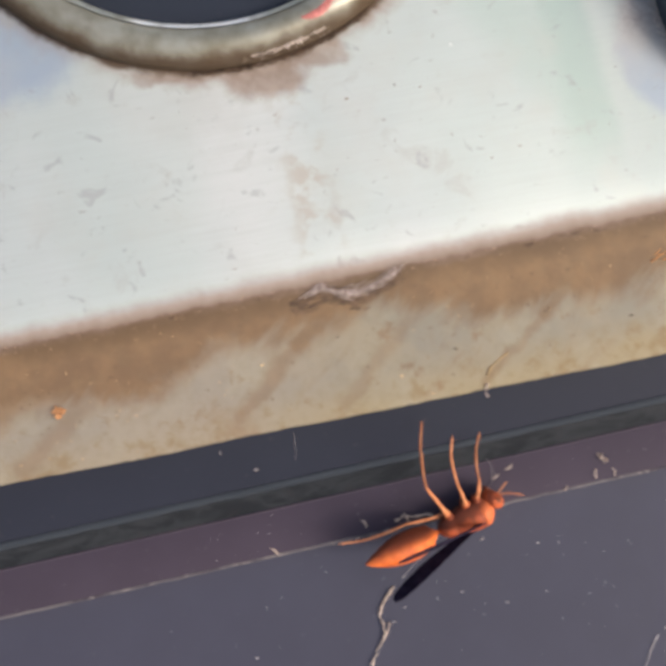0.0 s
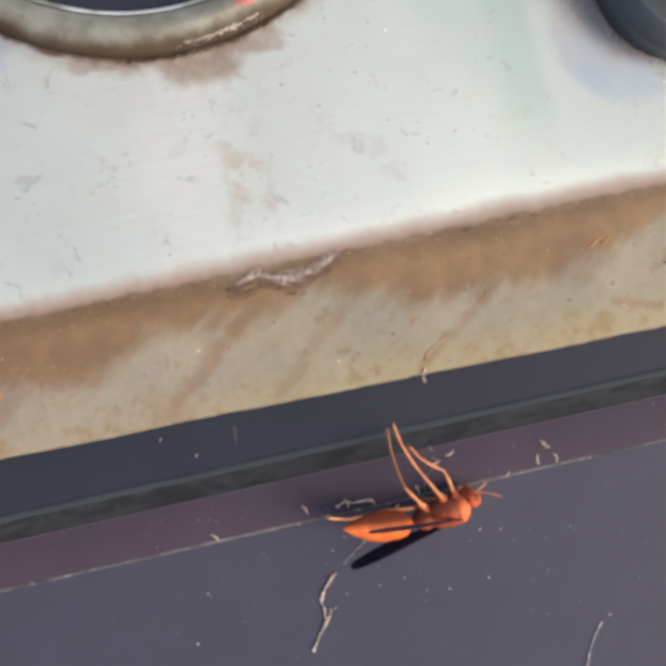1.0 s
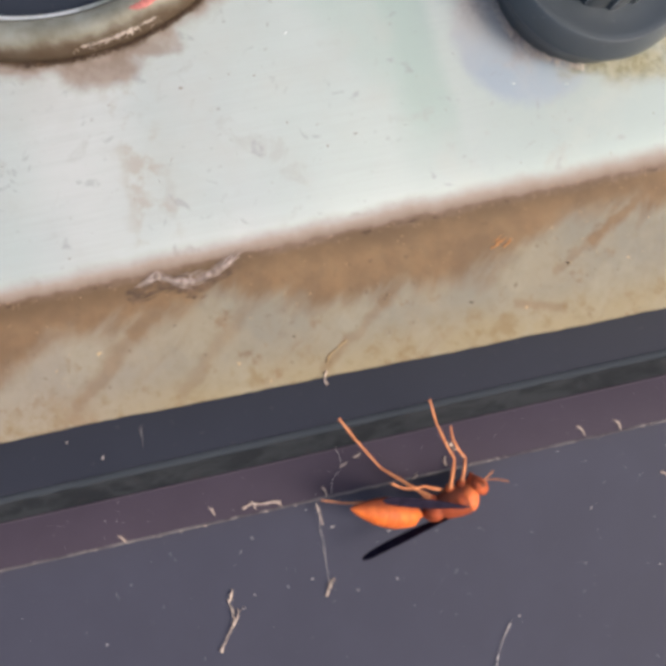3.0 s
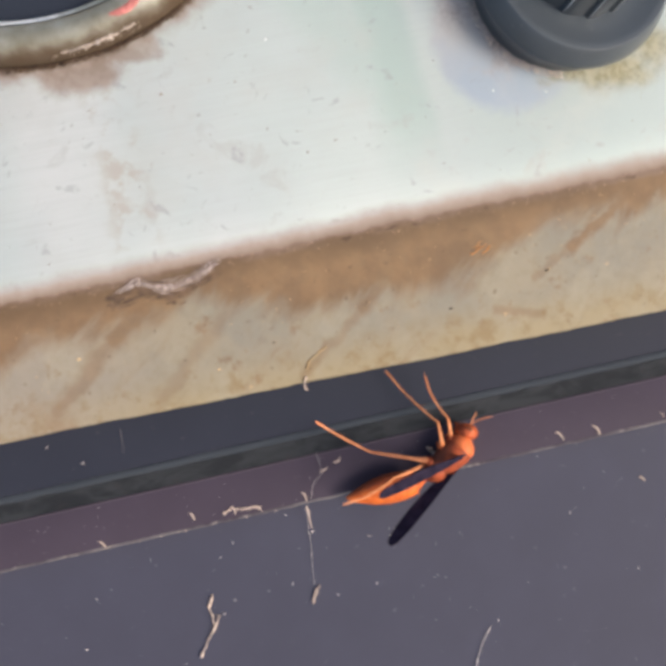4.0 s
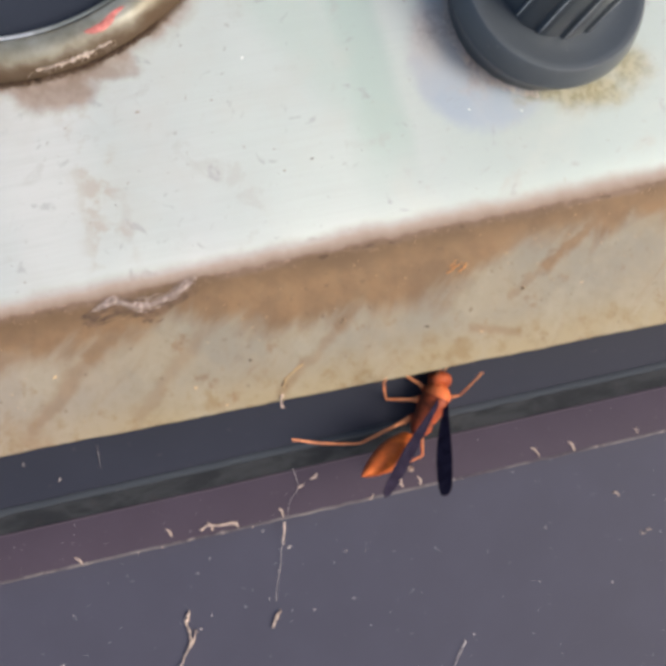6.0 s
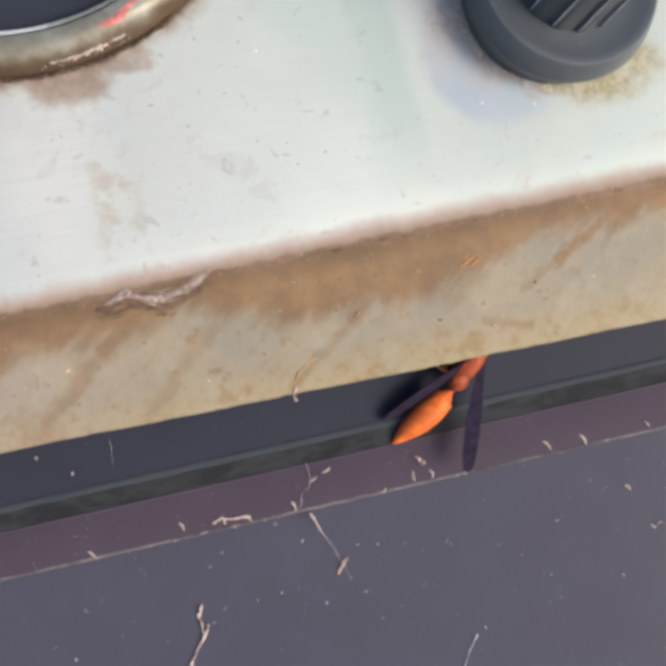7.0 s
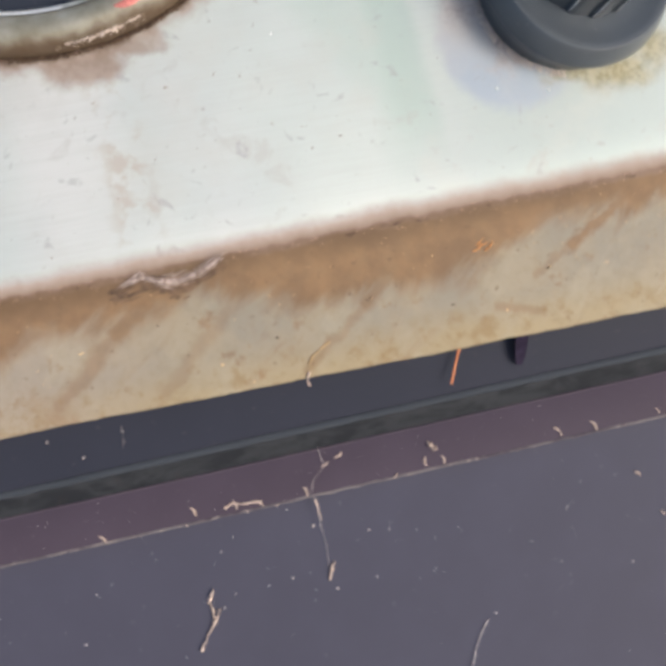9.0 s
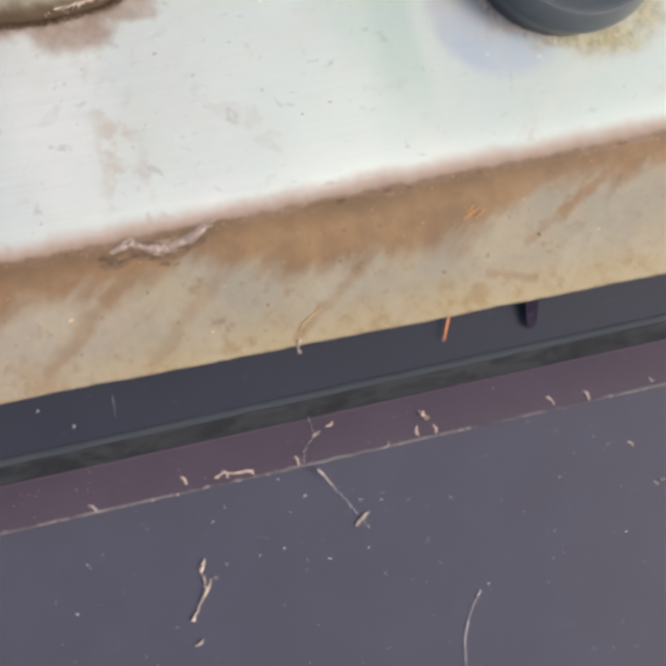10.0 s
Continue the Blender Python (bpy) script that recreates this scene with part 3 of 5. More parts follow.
crumbs("bezel_dirt", ring_places(DIAL, 40.4, 11.6, -90, -71, 70, 1.4, 3), 0.10, plain_material("pale_crust", (0.30, 0.25, 0.215), 0.9, 0.5, 0.0008), "pale crusted dirt along the foot of the dial ring", 3)
crumbs("bezel_soil", ring_places(DIAL, 41.2, 9.5, -100, -62, 260, 0.7, 4), 0.17, plain_material("dark_soil", (0.06, 0.036, 0.022), 0.9), "dark caked soil under the dial ring", 4)
crumbs("knob_dust", ring_places((57.8 * MM, 68.6 * MM), 14.2, 9.32, 165, 258, 620, 1.1, 5), 0.085, plain_material("pinkish_dirt", (0.62, 0.51, 0.44), 0.9), "pinkish tan dirt caught at the foot of the knob", 5)
on_rim = [KNOB_POSE @ Vector(p) for p in ring_places((0, 0), 14.0, 3.12, -100, -35, 190, 0.4, 6) + ring_places((0, 0), 15.25, -0.2, -140, -50, 220, 0.25, 7)]
crumbs("knob_rim_dust", on_rim, 0.13, plain_material("brown_rim_dirt", (0.38, 0.27, 0.18), 0.9), "brown dust on the knob's rim", 6)


# ---- loose bits on the cooker ----
def flake_mesh(seed, long=1.6, bend=0.4):
    """A small torn flake: a curled, tapering sliver."""
    rng = random.Random(seed)
    pts, radii = [], []
    n = 6
    for k in range(n + 1):
        f = k / n - 0.5
        pts.append((f * long * MM, bend * MM * (4 * f * f - 0.5) + 0.1 * MM * (rng.random() - 0.5), 0.12 * MM + 0.15 * MM * rng.random()))
        radii.append((0.07 + 0.13 * rng.random()) * MM * (1.0 if 0 < k < n else 0.5))
    return tube(pts, radii, 5)


def scatter(name, meshes, material, label, category, group, places, z, seed, scale=(0.7, 1.2), turn=(0, 360)):
    """Copies of a few flakes at places on the front, each an object of its own."""
    rng = random.Random(seed)
    made = [part(name, bm, material) for bm in meshes]
    for k, ob in enumerate(made):
        tagged(ob, label, category, group)
    for k, (x, y, *own) in enumerate(places):
        ob = made[k] if k < len(made) else made[k % len(made)].copy()
        if k >= len(made):
            scene.collection.objects.link(ob)
        s = scale[0] + (scale[1] - scale[0]) * rng.random()
        ob.matrix_world = FRONT @ pose(x * MM, y * MM, z * MM, 0, 0, own[0] if own else turn[0] + (turn[1] - turn[0]) * rng.random()) @ Matrix.Scale(s, 4)


DOTS = [(-10.97, -6.57), (-8.69, -4.77), (0.32, -2.39), (3.84, -5.84), (5.68, -16.41), (-0.93, -13.16), (12.14, -16.07), (15.62, -9.07), (-31.07, -8.7), (-10.21, -13.5),
        (29.75, -26.21), (53.63, -23.23), (42.02, -20.34), (44.66, -12.09), (-34.14, -15.92), (12.36, -8.38), (-12.34, -15.26)]
scatter("dust_speck", [crumb_mesh(bmesh.new(), (0, 0, 0.1 * MM), 0.34 * MM, random.Random(k), 0.4) for k in range(4)], SILK, "pale round speck of dust on the black sheet", "dust speck", "specks on the black sheet", DOTS, -0.10, 8, (0.55, 1.05))
SLIVERS = [(57.23, -9.28), (60.16, -16.45), (61.3, -16.2), (-16.9, -24.6)]
scatter("dry_flake", [flake_mesh(k, 1.3, 0.3) for k in range(3)], FLAKE, "curled pale flake of dry debris on the black sheet", "debris flake", "flakes on the front", SLIVERS, 0.0, 9)
ON_STRIP = [(-13.76, 0.95), (-7.3, 0.5), (-3.6, 0.0), (3.85, 0.09), (10.0, 4.5, 25), (7.63, 3.53, 20), (18.13, -0.7, 40), (45.26, 0.6, 122), (51.24, 0.2, 115), (62.1, 0.3, 118), (-28.0, -0.2)]
scatter("strip_flake", [flake_mesh(20 + k, 1.7, 0.22) for k in range(4)], FLAKE, "curled pale flake of debris caught on the sealing strip", "debris flake", "flakes on the sealing strip", ON_STRIP, 1.27, 10, (0.6, 1.1), (95, 145))
ON_EDGE = [(-19.07, -1.05), (-15.23, -1.05), (-16.4, -1.0), (-22.5, -1.05), (56.47, -0.9), (-24.0, -1.0), (-12.0, -1.0), (-5.6, -1.0), (-1.0, -1.0), (1.4, -0.95), (33.0, -1.0), (38.5, -1.0)]
scatter("edge_speck", [crumb_mesh(bmesh.new(), (0, 0, 0.1 * MM), 0.26 * MM, random.Random(40 + k), 0.5) for k in range(3)], FLAKE, "tan crumb on the edge of the sealing strip", "crumb", "crumbs along the strip's edge", ON_EDGE, 1.02, 11, (0.5, 1.1))
ON_UPPER = [(-33.01, 16.15), (-28.25, 12.68), (-21.7, 15.3)]
scatter("upper_speck", [flake_mesh(50 + k, 0.9, 0.2) for k in range(2)], SILK, "grey speck of lint on the upper black sheet", "dust speck", "specks on the upper sheet", ON_UPPER, 1.42, 12, (0.35, 0.6))
ON_LIP = [(35.71, 36.08), (46.88, 26.63), (19.3, 27.49), (55.8, 25.58), (-4.34, 22.4), (-0.32, 18.9), (-17.25, 33.72), (3.7, 37.0), (61.27, 35.67), (62.2, 36.2), (64.35, 37.0), (39.12, 21.5), (-23.87, 28.2), (60.5, 34.9), (9.5, 33.0), (-51.4, 32.8), (-58.4, 32.2), (-51.6, 20.4), (-54.0, 27.2)]
scatter("lip_crumb", [crumb_mesh(bmesh.new(), (0, 0, 0.1 * MM), 0.26 * MM, random.Random(60 + k), 0.5) for k in range(3)], plain_material("tan_crumb", (0.55, 0.36, 0.18), 0.8), "tan crumb stuck to the rusty lip", "crumb", "crumbs on the lip", ON_LIP, 8.15, 13, (0.5, 1.0))
ON_LIP_DARK = [(19.1, 27.6), (46.7, 26.5), (18.7, 27.2), (-12.3, 29.8), (52.4, 33.1), (31.2, 24.0), (4.4, 24.6)]
scatter("dark_fleck", [crumb_mesh(bmesh.new(), (0, 0, 0.05 * MM), 0.30 * MM, random.Random(66 + k), 0.4) for k in range(3)], plain_material("dark_rust_fleck", (0.085, 0.055, 0.036), 0.85), "dark brown fleck stuck to the rusty lip", "dirt fleck", "flecks on the lip", ON_LIP_DARK, 8.12, 17, (0.7, 1.2))
ON_LIP_TWIGS = [(37.0, 32.4), (38.3, 31.5), (37.6, 32.0), (36.6, 31.6)]
scatter("plant_sliver", [flake_mesh(70 + k, 2.2, 0.2) for k in range(2)], TWIGGY, "orange-brown sliver of dry plant stuck to the lip", "plant sliver", "slivers on the lip", ON_LIP_TWIGS, 8.24, 14, (0.7, 1.0), (15, 40))
ON_PANEL = [(3.23, 63.98), (6.85, 63.05), (-3.98, 63.34), (-2.58, 61.21), (-7.5, 53.51), (14.24, 54.18), (10.06, 55.36), (-16.38, 59.33), (-14.67, 63.02), (15.13, 50.85), (19.47, 51.78), (44.11, 45.21), (1.75, 56.14), (-24.87, 42.47)]
scatter("panel_speck", [crumb_mesh(bmesh.new(), (0, 0, 0.05 * MM), 0.26 * MM, random.Random(80 + k), 0.35) for k in range(4)], plain_material("brown_speck", (0.25, 0.205, 0.17), 0.85), "small brown speck of dirt on the steel panel", "dirt speck", "specks on the steel panel", ON_PANEL, 9.27, 15, (0.5, 0.9))
ON_PANEL_PALE = [(12.53, 68.19), (44.01, 54.29), (51.74, 52.58)]
scatter("panel_lint", [crumb_mesh(bmesh.new(), (0, 0, 0.05 * MM), 0.2 * MM, random.Random(90 + k), 0.4) for k in range(2)], plain_material("white_lint", (0.78, 0.77, 0.75), 0.8), "white speck of lint on the steel panel", "lint speck", "lint on the steel panel", ON_PANEL_PALE, 9.3, 16, (0.8, 1.2))


def strand(name, points, thick, material, label, category, seed, wobble=0.12, knots=2.0):
    """A dusty thread: an uneven tube with small knots."""
    rng = random.Random(seed)
    pts, radii = [], []
    for a, b in zip(points, points[1:]):
        for k in range(6):
            f = k / 6
            p = [a[i] + (b[i] - a[i]) * f for i in range(3)]
            pts.append(tuple((p[i] + wobble * (rng.random() - 0.5)) * MM for i in range(3)))
            radii.append(thick * MM * (0.6 + (knots if rng.random() < 0.2 else 0.6) * rng.random()))
    ob = part(name, tube(pts, radii, 6), material)
    ob.matrix_world = FRONT
    return tagged(ob, label, category)


twig = thing("root_thread", FRONT, "pale brown forked root thread hanging on the black sheet", "debris strand")
strand("stem", [(-13.4, -11.9, 0.3), (-14.3, -13.9, 0.3), (-14.1, -16.0, 0.35), (-14.0, -16.9, 0.4), (-15.6, -18.6, 0.3), (-17.2, -21.2, 0.3)], 0.115, FLAKE, "", "", 21, 0.34, 2.6)
strand("fork", [(-14.0, -16.8, 0.35), (-13.4, -16.0, 0.5), (-13.0, -15.2, 0.4)], 0.10, FLAKE, "", "", 22, 0.3, 2.4)
for ob in [o for o in scene.objects if o.name in ("stem", "fork")]:
    ob.parent, ob.matrix_basis = twig, Matrix.Identity(4)
strand("hair_strand", [(28.2, -26.9, 0.25), (26.6, -28.8, 0.25), (25.2, -31.2, 0.3), (24.1, -33.8, 0.3), (23.3, -39.0, 0.25)], 0.05, SILK, "thin grey hair lying on the black sheet", "hair", 23, 0.05)
strand("loose_thread", [(7.9, 18.6, 8.0), (7.5, 17.6, 8.0), (7.4, 17.0, 7.9), (7.8, 16.6, 7.8)], 0.11, FLAKE, "pale thread curling over the lip's lower edge", "thread", 24)
strand("lip_fibre", [(11.8, 22.4, 7.95), (10.2, 21.6, 7.95), (8.9, 20.8, 7.95), (8.1, 19.6, 7.88)], 0.15, plain_material("tan_fibre", (0.27, 0.18, 0.09), 0.8), "tan fibre stuck to the lip", "fibre", 25)
strand("silk_line", [(6.9, 6.5, 1.6), (7.5, 3.5, 1.6), (5.4, 1.5, 1.5), (4.6, -0.8, 1.4)], 0.016, SILK, "thin cobweb line across the sealing strip", "cobweb", 26, 0.2)
strand("web_line", [(-21.6, 16.6, 1.7), (-21.7, 14.6, 1.7), (-22.0, 12.6, 1.6)], 0.009, SILK, "thin cobweb line on the upper sheet", "cobweb", 27, 0.2)
strand("bent_fibre", [(24.2, 3.5, 1.38), (24.9, 2.5, 1.45), (25.5, 1.9, 1.4)], 0.24, FLAKE, "pale bent scrap on the sealing strip", "debris flake", 28)
strand("hooked_fibre", [(23.4, 1.3, 1.38), (23.1, 0.5, 1.42), (23.3, -0.3, 1.38)], 0.11, FLAKE, "pale curled fibre on the sealing strip", "fibre", 29)
strand("curled_fibre", [(25.9, 0.9, 1.38), (26.4, 0.2, 1.42), (26.1, -0.5, 1.38)], 0.12, FLAKE, "pale curled fibre at the strip's edge", "fibre", 30)
strand("crust_line", [(-9.0, 0.3, 1.4), (-7.6, 0.8, 1.5), (-6.2, 0.3, 1.45), (-4.6, 0.3, 1.45), (-2.8, 0.1, 1.4)], 0.14, FLAKE, "pale crusted line of debris on the sealing strip", "debris strand", 31)


CRUST = plain_material("ragged_crust", (0.34, 0.285, 0.25), 0.9, 0.5, 0.0008)
for name, radius, a0, a1, thick, seed in (("crust_strand", 40.62, -88, -77, 0.16, 61), ("crust_strand", 40.45, -81, -72, 0.20, 62), ("crust_strand", 40.2, -84, -79, 0.12, 63)):
    ring = [(DIAL[0] / MM + radius * math.cos(radians(a0 + (a1 - a0) * k / 6)), DIAL[1] / MM + radius * math.sin(radians(a0 + (a1 - a0) * k / 6)), 11.75) for k in range(7)]
    strand(name, ring, thick, CRUST, "ragged pale crust of dirt along the dial ring", "dirt crust", seed, 0.4, 2.2)


WEB = plain_material("matted_cobweb", (0.36, 0.290, 0.265), 0.9, 0.55, 0.0007)


def scab():
    """A raised rust scab on the lip."""
    rng = random.Random(77)
    bm = bmesh.new()
    for k in range(9):
        crumb_mesh(bm, mm(-53.7 + 1.4 * (rng.random() - 0.4), 27.6 + 1.0 * (rng.random() - 0.5), 8.2), (0.35 + 0.3 * rng.random()) * MM, rng, 0.5)
    ob = part("rust_scab", bm, plain_material("orange_rust", (0.34, 0.16, 0.07), 0.85))
    ob.matrix_world = FRONT
    return tagged(ob, "raised orange-brown rust scab on the lip", "rust scab")


scab()


TUFT = ((-16.4, 36.5), (-14.6, 37.0), (-13.3, 37.5), (-12.0, 36.75), (-10.8, 36.1), (-8.3, 35.6), (-6.3, 35.95), (-4.4, 36.5), (-2.6, 37.25), (-1.0, 37.9))


def tuft_height(x):
    """Height of the cobweb's middle on the lip, in mm."""
    for (xa, ya), (xb, yb) in zip(TUFT, TUFT[1:]):
        if x <= xb:
            return ya + (yb - ya) * max(0.0, min(1.0, (x - xa) / (xb - xa)))
    return TUFT[-1][1] + 0.4 * (x - TUFT[-1][0])


def tuft_width(x):
    """Half width of the cobweb's mat, in mm: broad in the hollow, thin at both ends."""
    return 0.06 + 0.44 * math.exp(-((x + 9.2) / 2.3) ** 2) + 0.14 * math.exp(-((x + 4.6) / 2.2) ** 2)


def skin(y):
    """How far the lip stands out at a height, in mm."""
    return 8.25 + (y - 30) * 0.048 if y < 36.3 else 8.55 + (y - 36.3) * 0.105


def web_tuft():
    """Matted cobweb along the fold: a thin ragged mat with many threads."""
    tuft = thing("cobweb_tuft", FRONT, "matted pinkish cobweb tuft clinging to the panel's fold", "cobweb")
    rng = random.Random(33)
    bm = bmesh.new()
    n, m = 80, 9
    grid = []
    for i in range(n + 1):
        x = -13.6 + 12.2 * i / n
        mid, wide = tuft_height(x), tuft_width(x) * (0.8 + 0.4 * rng.random())
        row = []
        for j in range(m + 1):
            g = j / m - 0.5
            y = mid + wide * g * 2.0 + 0.06 * (rng.random() - 0.5)
            row.append(bm.verts.new(mm(x + 0.06 * rng.random(), y, skin(y) + 0.09 + 0.16 * math.cos(3 * g) + 0.12 * noise.noise(Vector((x * 0.9, g * 9, 2))))))
        grid.append(row)
    for a, b in zip(grid, grid[1:]):
        for j in range(m):
            if rng.random() > (0.42 if 1 < j < m - 2 else 0.72):
                bm.faces.new((a[j], a[j + 1], b[j + 1], b[j]))
    made = part("web_sheet", bm, WEB, tuft)
    solid = made.modifiers.new("solid", "SOLIDIFY")
    solid.thickness = 0.00005
    for k in range(95):
        x = -17.2 + 14.6 * rng.random()
        reach = 1.2 + 2.2 * rng.random()
        off = (tuft_width(x) * 2.6 + 0.75) * (rng.random() - 0.5)
        drift = 0.9 * (rng.random() - 0.5)
        pts = []
        for s in range(6):
            px = x + reach * s / 5
            y = tuft_height(px) + off + drift * s / 5 + 0.05 * (rng.random() - 0.5)
            pts.append(mm(px, y, skin(y) + 0.12 + 0.22 * rng.random()))
        w = 0.5 + 0.6 * rng.random()
        part("web_thread", tube(pts, [v * MM * w for v in (0.015, 0.035, 0.05, 0.05, 0.035, 0.015)], 5), WEB, tuft)
    return tuft


web_tuft()


def rust_streaks():
    """Rust-brown dirt drawn out into slanting streaks below the cobweb."""
    rng = random.Random(35)
    bm = bmesh.new()
    for k in range(130):
        x = -18.5 + 15.5 * rng.random() ** 1.3
        y = tuft_height(x) - 0.25 - tuft_width(x) - (2.0 if x < -8 else 0.9) * rng.random() ** 1.3
        long = 0.8 + 2.6 * rng.random()
        w = 0.5 + 0.9 * rng.random()
        pts = []
        for s in range(6):
            px, py = x + long * s / 5, y + 0.14 * long * s / 5 + 0.10 * (rng.random() - 0.5)
            pts.append(mm(px, py, skin(py) - 0.015 * w))
        tube(pts, [v * MM * w * (0.7 + 0.6 * rng.random()) for v in (0.05, 0.12, 0.15, 0.15, 0.11, 0.05)], 8, bm)
    ob = part("rust_streaks", bm, plain_material("rusty_soil", (0.105, 0.066, 0.042), 0.9, 0.4, 0.0015))
    ob.matrix_world = FRONT
    return tagged(ob, "rust-brown dirt drawn into streaks under the cobweb", "dirt", kind="stuff")


rust_streaks()


def strewn(count, x0, x1, y0, y1, z, seed):
    rng = random.Random(seed)
    out = []
    for _ in range(count):
        x, y = x0 + (x1 - x0) * rng.random(), y0 + (y1 - y0) * rng.random()
        out.append(mm(x, y, skin(y) - 0.02 if z is None else z))
    return out


crumbs("fine_dust", strewn(240, -48, 74, -46, -1.5, 0.02, 51), 0.07, plain_material("grey_dust", (0.40, 0.38, 0.39), 0.9), "fine pale dust strewn over the black front sheet", 51)
crumbs("strip_dust", strewn(70, -45, 72, -0.6, 5.6, 1.33, 52), 0.07, plain_material("pinkish_dust", (0.36, 0.30, 0.31), 0.9), "fine dust along the purplish sealing strip", 52)
crumbs("lip_grit", strewn(210, -62, 76, 19, 36.5, None, 53), 0.10, plain_material("rust_grit", (0.36, 0.23, 0.12), 0.9), "rust-coloured grit stuck to the lip", 53)
crumbs("panel_grit", strewn(80, -45, 74, 42.5, 66, 9.26, 54), 0.075, plain_material("brown_grit", (0.17, 0.13, 0.10), 0.9), "brown grit on the steel panel", 54)
crumbs("fold_grit", strewn(240, -62, 76, 36.6, 38.4, None, 55), 0.10, plain_material("pale_rust_grit", (0.26, 0.17, 0.11), 0.9), "pale rusty grit along the panel's fold", 55)

# lint that swings on threads in the draught
lint_tuft = strand("lint_tuft", [(1.0, 1.2, 0), (0.3, 0.3, 0.2), (-0.2, -0.4, 0), (-0.9, -1.2, 0.1)], 0.17, FLAKE, "pale tuft of lint dangling on a cobweb thread", "lint", 41, 0.35)
lint_string = strand("lint_string", [(0, 0, 0), (0.1, -1.3, 0.1), (0.0, -2.5, 0.1), (0.1, -3.8, 0.1)], 0.105, FLAKE, "short pale string of lint hanging from the sealing strip", "lint", 42, 0.2)
lint_thread = strand("cobweb_thread", [(0, 0, 0), (0.05, -1.5, -0.5), (-0.05, -4.0, -1.2), (0.1, -7.0, -1.3), (0.0, -10.0, -1.35), (0.0, -13.2, -1.35)], 0.022, SILK, "thin dusty cobweb thread hanging from the sealing strip", "cobweb", 43, 0.12, 2.4)


# ---- wasp ----
def chitin(name, low, high, rough=0.48, dark=None, below=None, stain=0.9):
    m = Nodes(name, rough=rough, specular=0.0 if rough > 0.6 else 0.15)
    colour = m.mix(m.ramp(m.noise(0.0016, 4.0, 0.6), 0.3, 0.7), low, high)
    if dark:
        colour = m.mix(m.ramp(m.noise(0.0026, 3.0, 0.6, shift=(4, 2, 7)), 0.42, 0.58, 0.0, stain), colour, dark)
    # belly's own darker tone, deepened with shade painted into the colour
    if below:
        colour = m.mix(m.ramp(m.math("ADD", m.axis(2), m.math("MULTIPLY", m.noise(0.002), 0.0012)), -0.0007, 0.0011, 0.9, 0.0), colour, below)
    m.put("Base Color", colour)
    m.bump(m.noise(0.00025, 3.0, 0.6), 0.25, 0.00006)
    return m.mat


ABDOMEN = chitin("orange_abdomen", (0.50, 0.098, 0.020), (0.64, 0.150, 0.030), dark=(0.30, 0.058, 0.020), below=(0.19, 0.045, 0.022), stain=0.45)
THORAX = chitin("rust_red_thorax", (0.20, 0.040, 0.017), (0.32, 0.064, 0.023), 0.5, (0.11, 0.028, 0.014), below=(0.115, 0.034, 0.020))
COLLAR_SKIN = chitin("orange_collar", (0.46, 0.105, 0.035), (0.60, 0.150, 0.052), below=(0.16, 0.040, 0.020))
HEAD = chitin("red_head", (0.30, 0.060, 0.022), (0.46, 0.098, 0.034), 0.5, (0.14, 0.032, 0.016))
LEG_SKIN = chitin("orange_leg", (0.46, 0.155, 0.065), (0.62, 0.250, 0.120))
EYE_SKIN = chitin("dark_eye", (0.11, 0.030, 0.016), (0.17, 0.05, 0.024), 0.35)
WING_SKIN = chitin("smoky_wing", (0.012, 0.0100, 0.019), (0.023, 0.0185, 0.033), 0.65)


def loft(sections, steps=20, seams=0.0):
    """A closed body along x: sections of (x, half width, half height, z of the middle), in mm."""
    bm = bmesh.new()
    rings = []
    for x, w, h, z in sections:
        rings.append([bm.verts.new(mm(x, w * math.cos(2 * math.pi * k / steps), z + h * math.sin(2 * math.pi * k / steps))) for k in range(steps)])
    for a, b in zip(rings, rings[1:]):
        for k in range(steps):
            bm.faces.new((a[k], a[(k + 1) % steps], b[(k + 1) % steps], b[k]))
    bm.faces.new(rings[0])
    bm.faces.new(rings[-1][::-1])
    return bm


def abdomen_mesh():
    """Stalk and six tapering rings, each a little proud of the next."""
    outline = [(0.25, 0.35, 0.35, 0.0), (-0.4, 0.32, 0.32, -0.02), (-0.8, 0.62, 0.68, -0.05), (-1.3, 1.05, 1.15, -0.08), (-1.7, 1.3, 1.42, -0.1)]
    joints = [-1.7, -3.6, -5.3, -6.9, -8.4, -9.8, -11.2]
    def girth(x):
        f = (-x - 1.7) / 9.9
        return 1.31 + 1.40 * math.sin(math.pi * min(1.0, 0.18 + f * 0.80)) ** 0.9 - 0.30 - 0.85 * f ** 2.2
    for a, b in zip(joints, joints[1:]):
        for f in (0.06, 0.4, 0.75, 0.95):
            x = a + (b - a) * f
            g = girth(x) * (1.005 if f > 0.5 else 0.998)
            outline.append((x, g * 0.92, g, -0.1 - 0.012 * (-x - 1.7) ** 1.6))
        x = b - 0.0
        outline.append((x, girth(x) * 0.905, girth(x) * 0.985, -0.1 - 0.012 * (-x - 1.7) ** 1.6))
    outline.append((-11.75, 0.10, 0.12, -0.62))
    return loft([(x * 1.10, w, h, z) for x, w, h, z in outline], 24)


def wing_width(f):
    """Width in mm at a fraction of the wing's length: narrow root, broad blade, blunt tip."""
    wide = 0.55 + 1.85 * math.sin(math.pi * (0.88 * f) ** 1.3) ** 0.9
    return wide * (1 - 0.55 * max(0.0, (f - 0.93) / 0.07) ** 2)


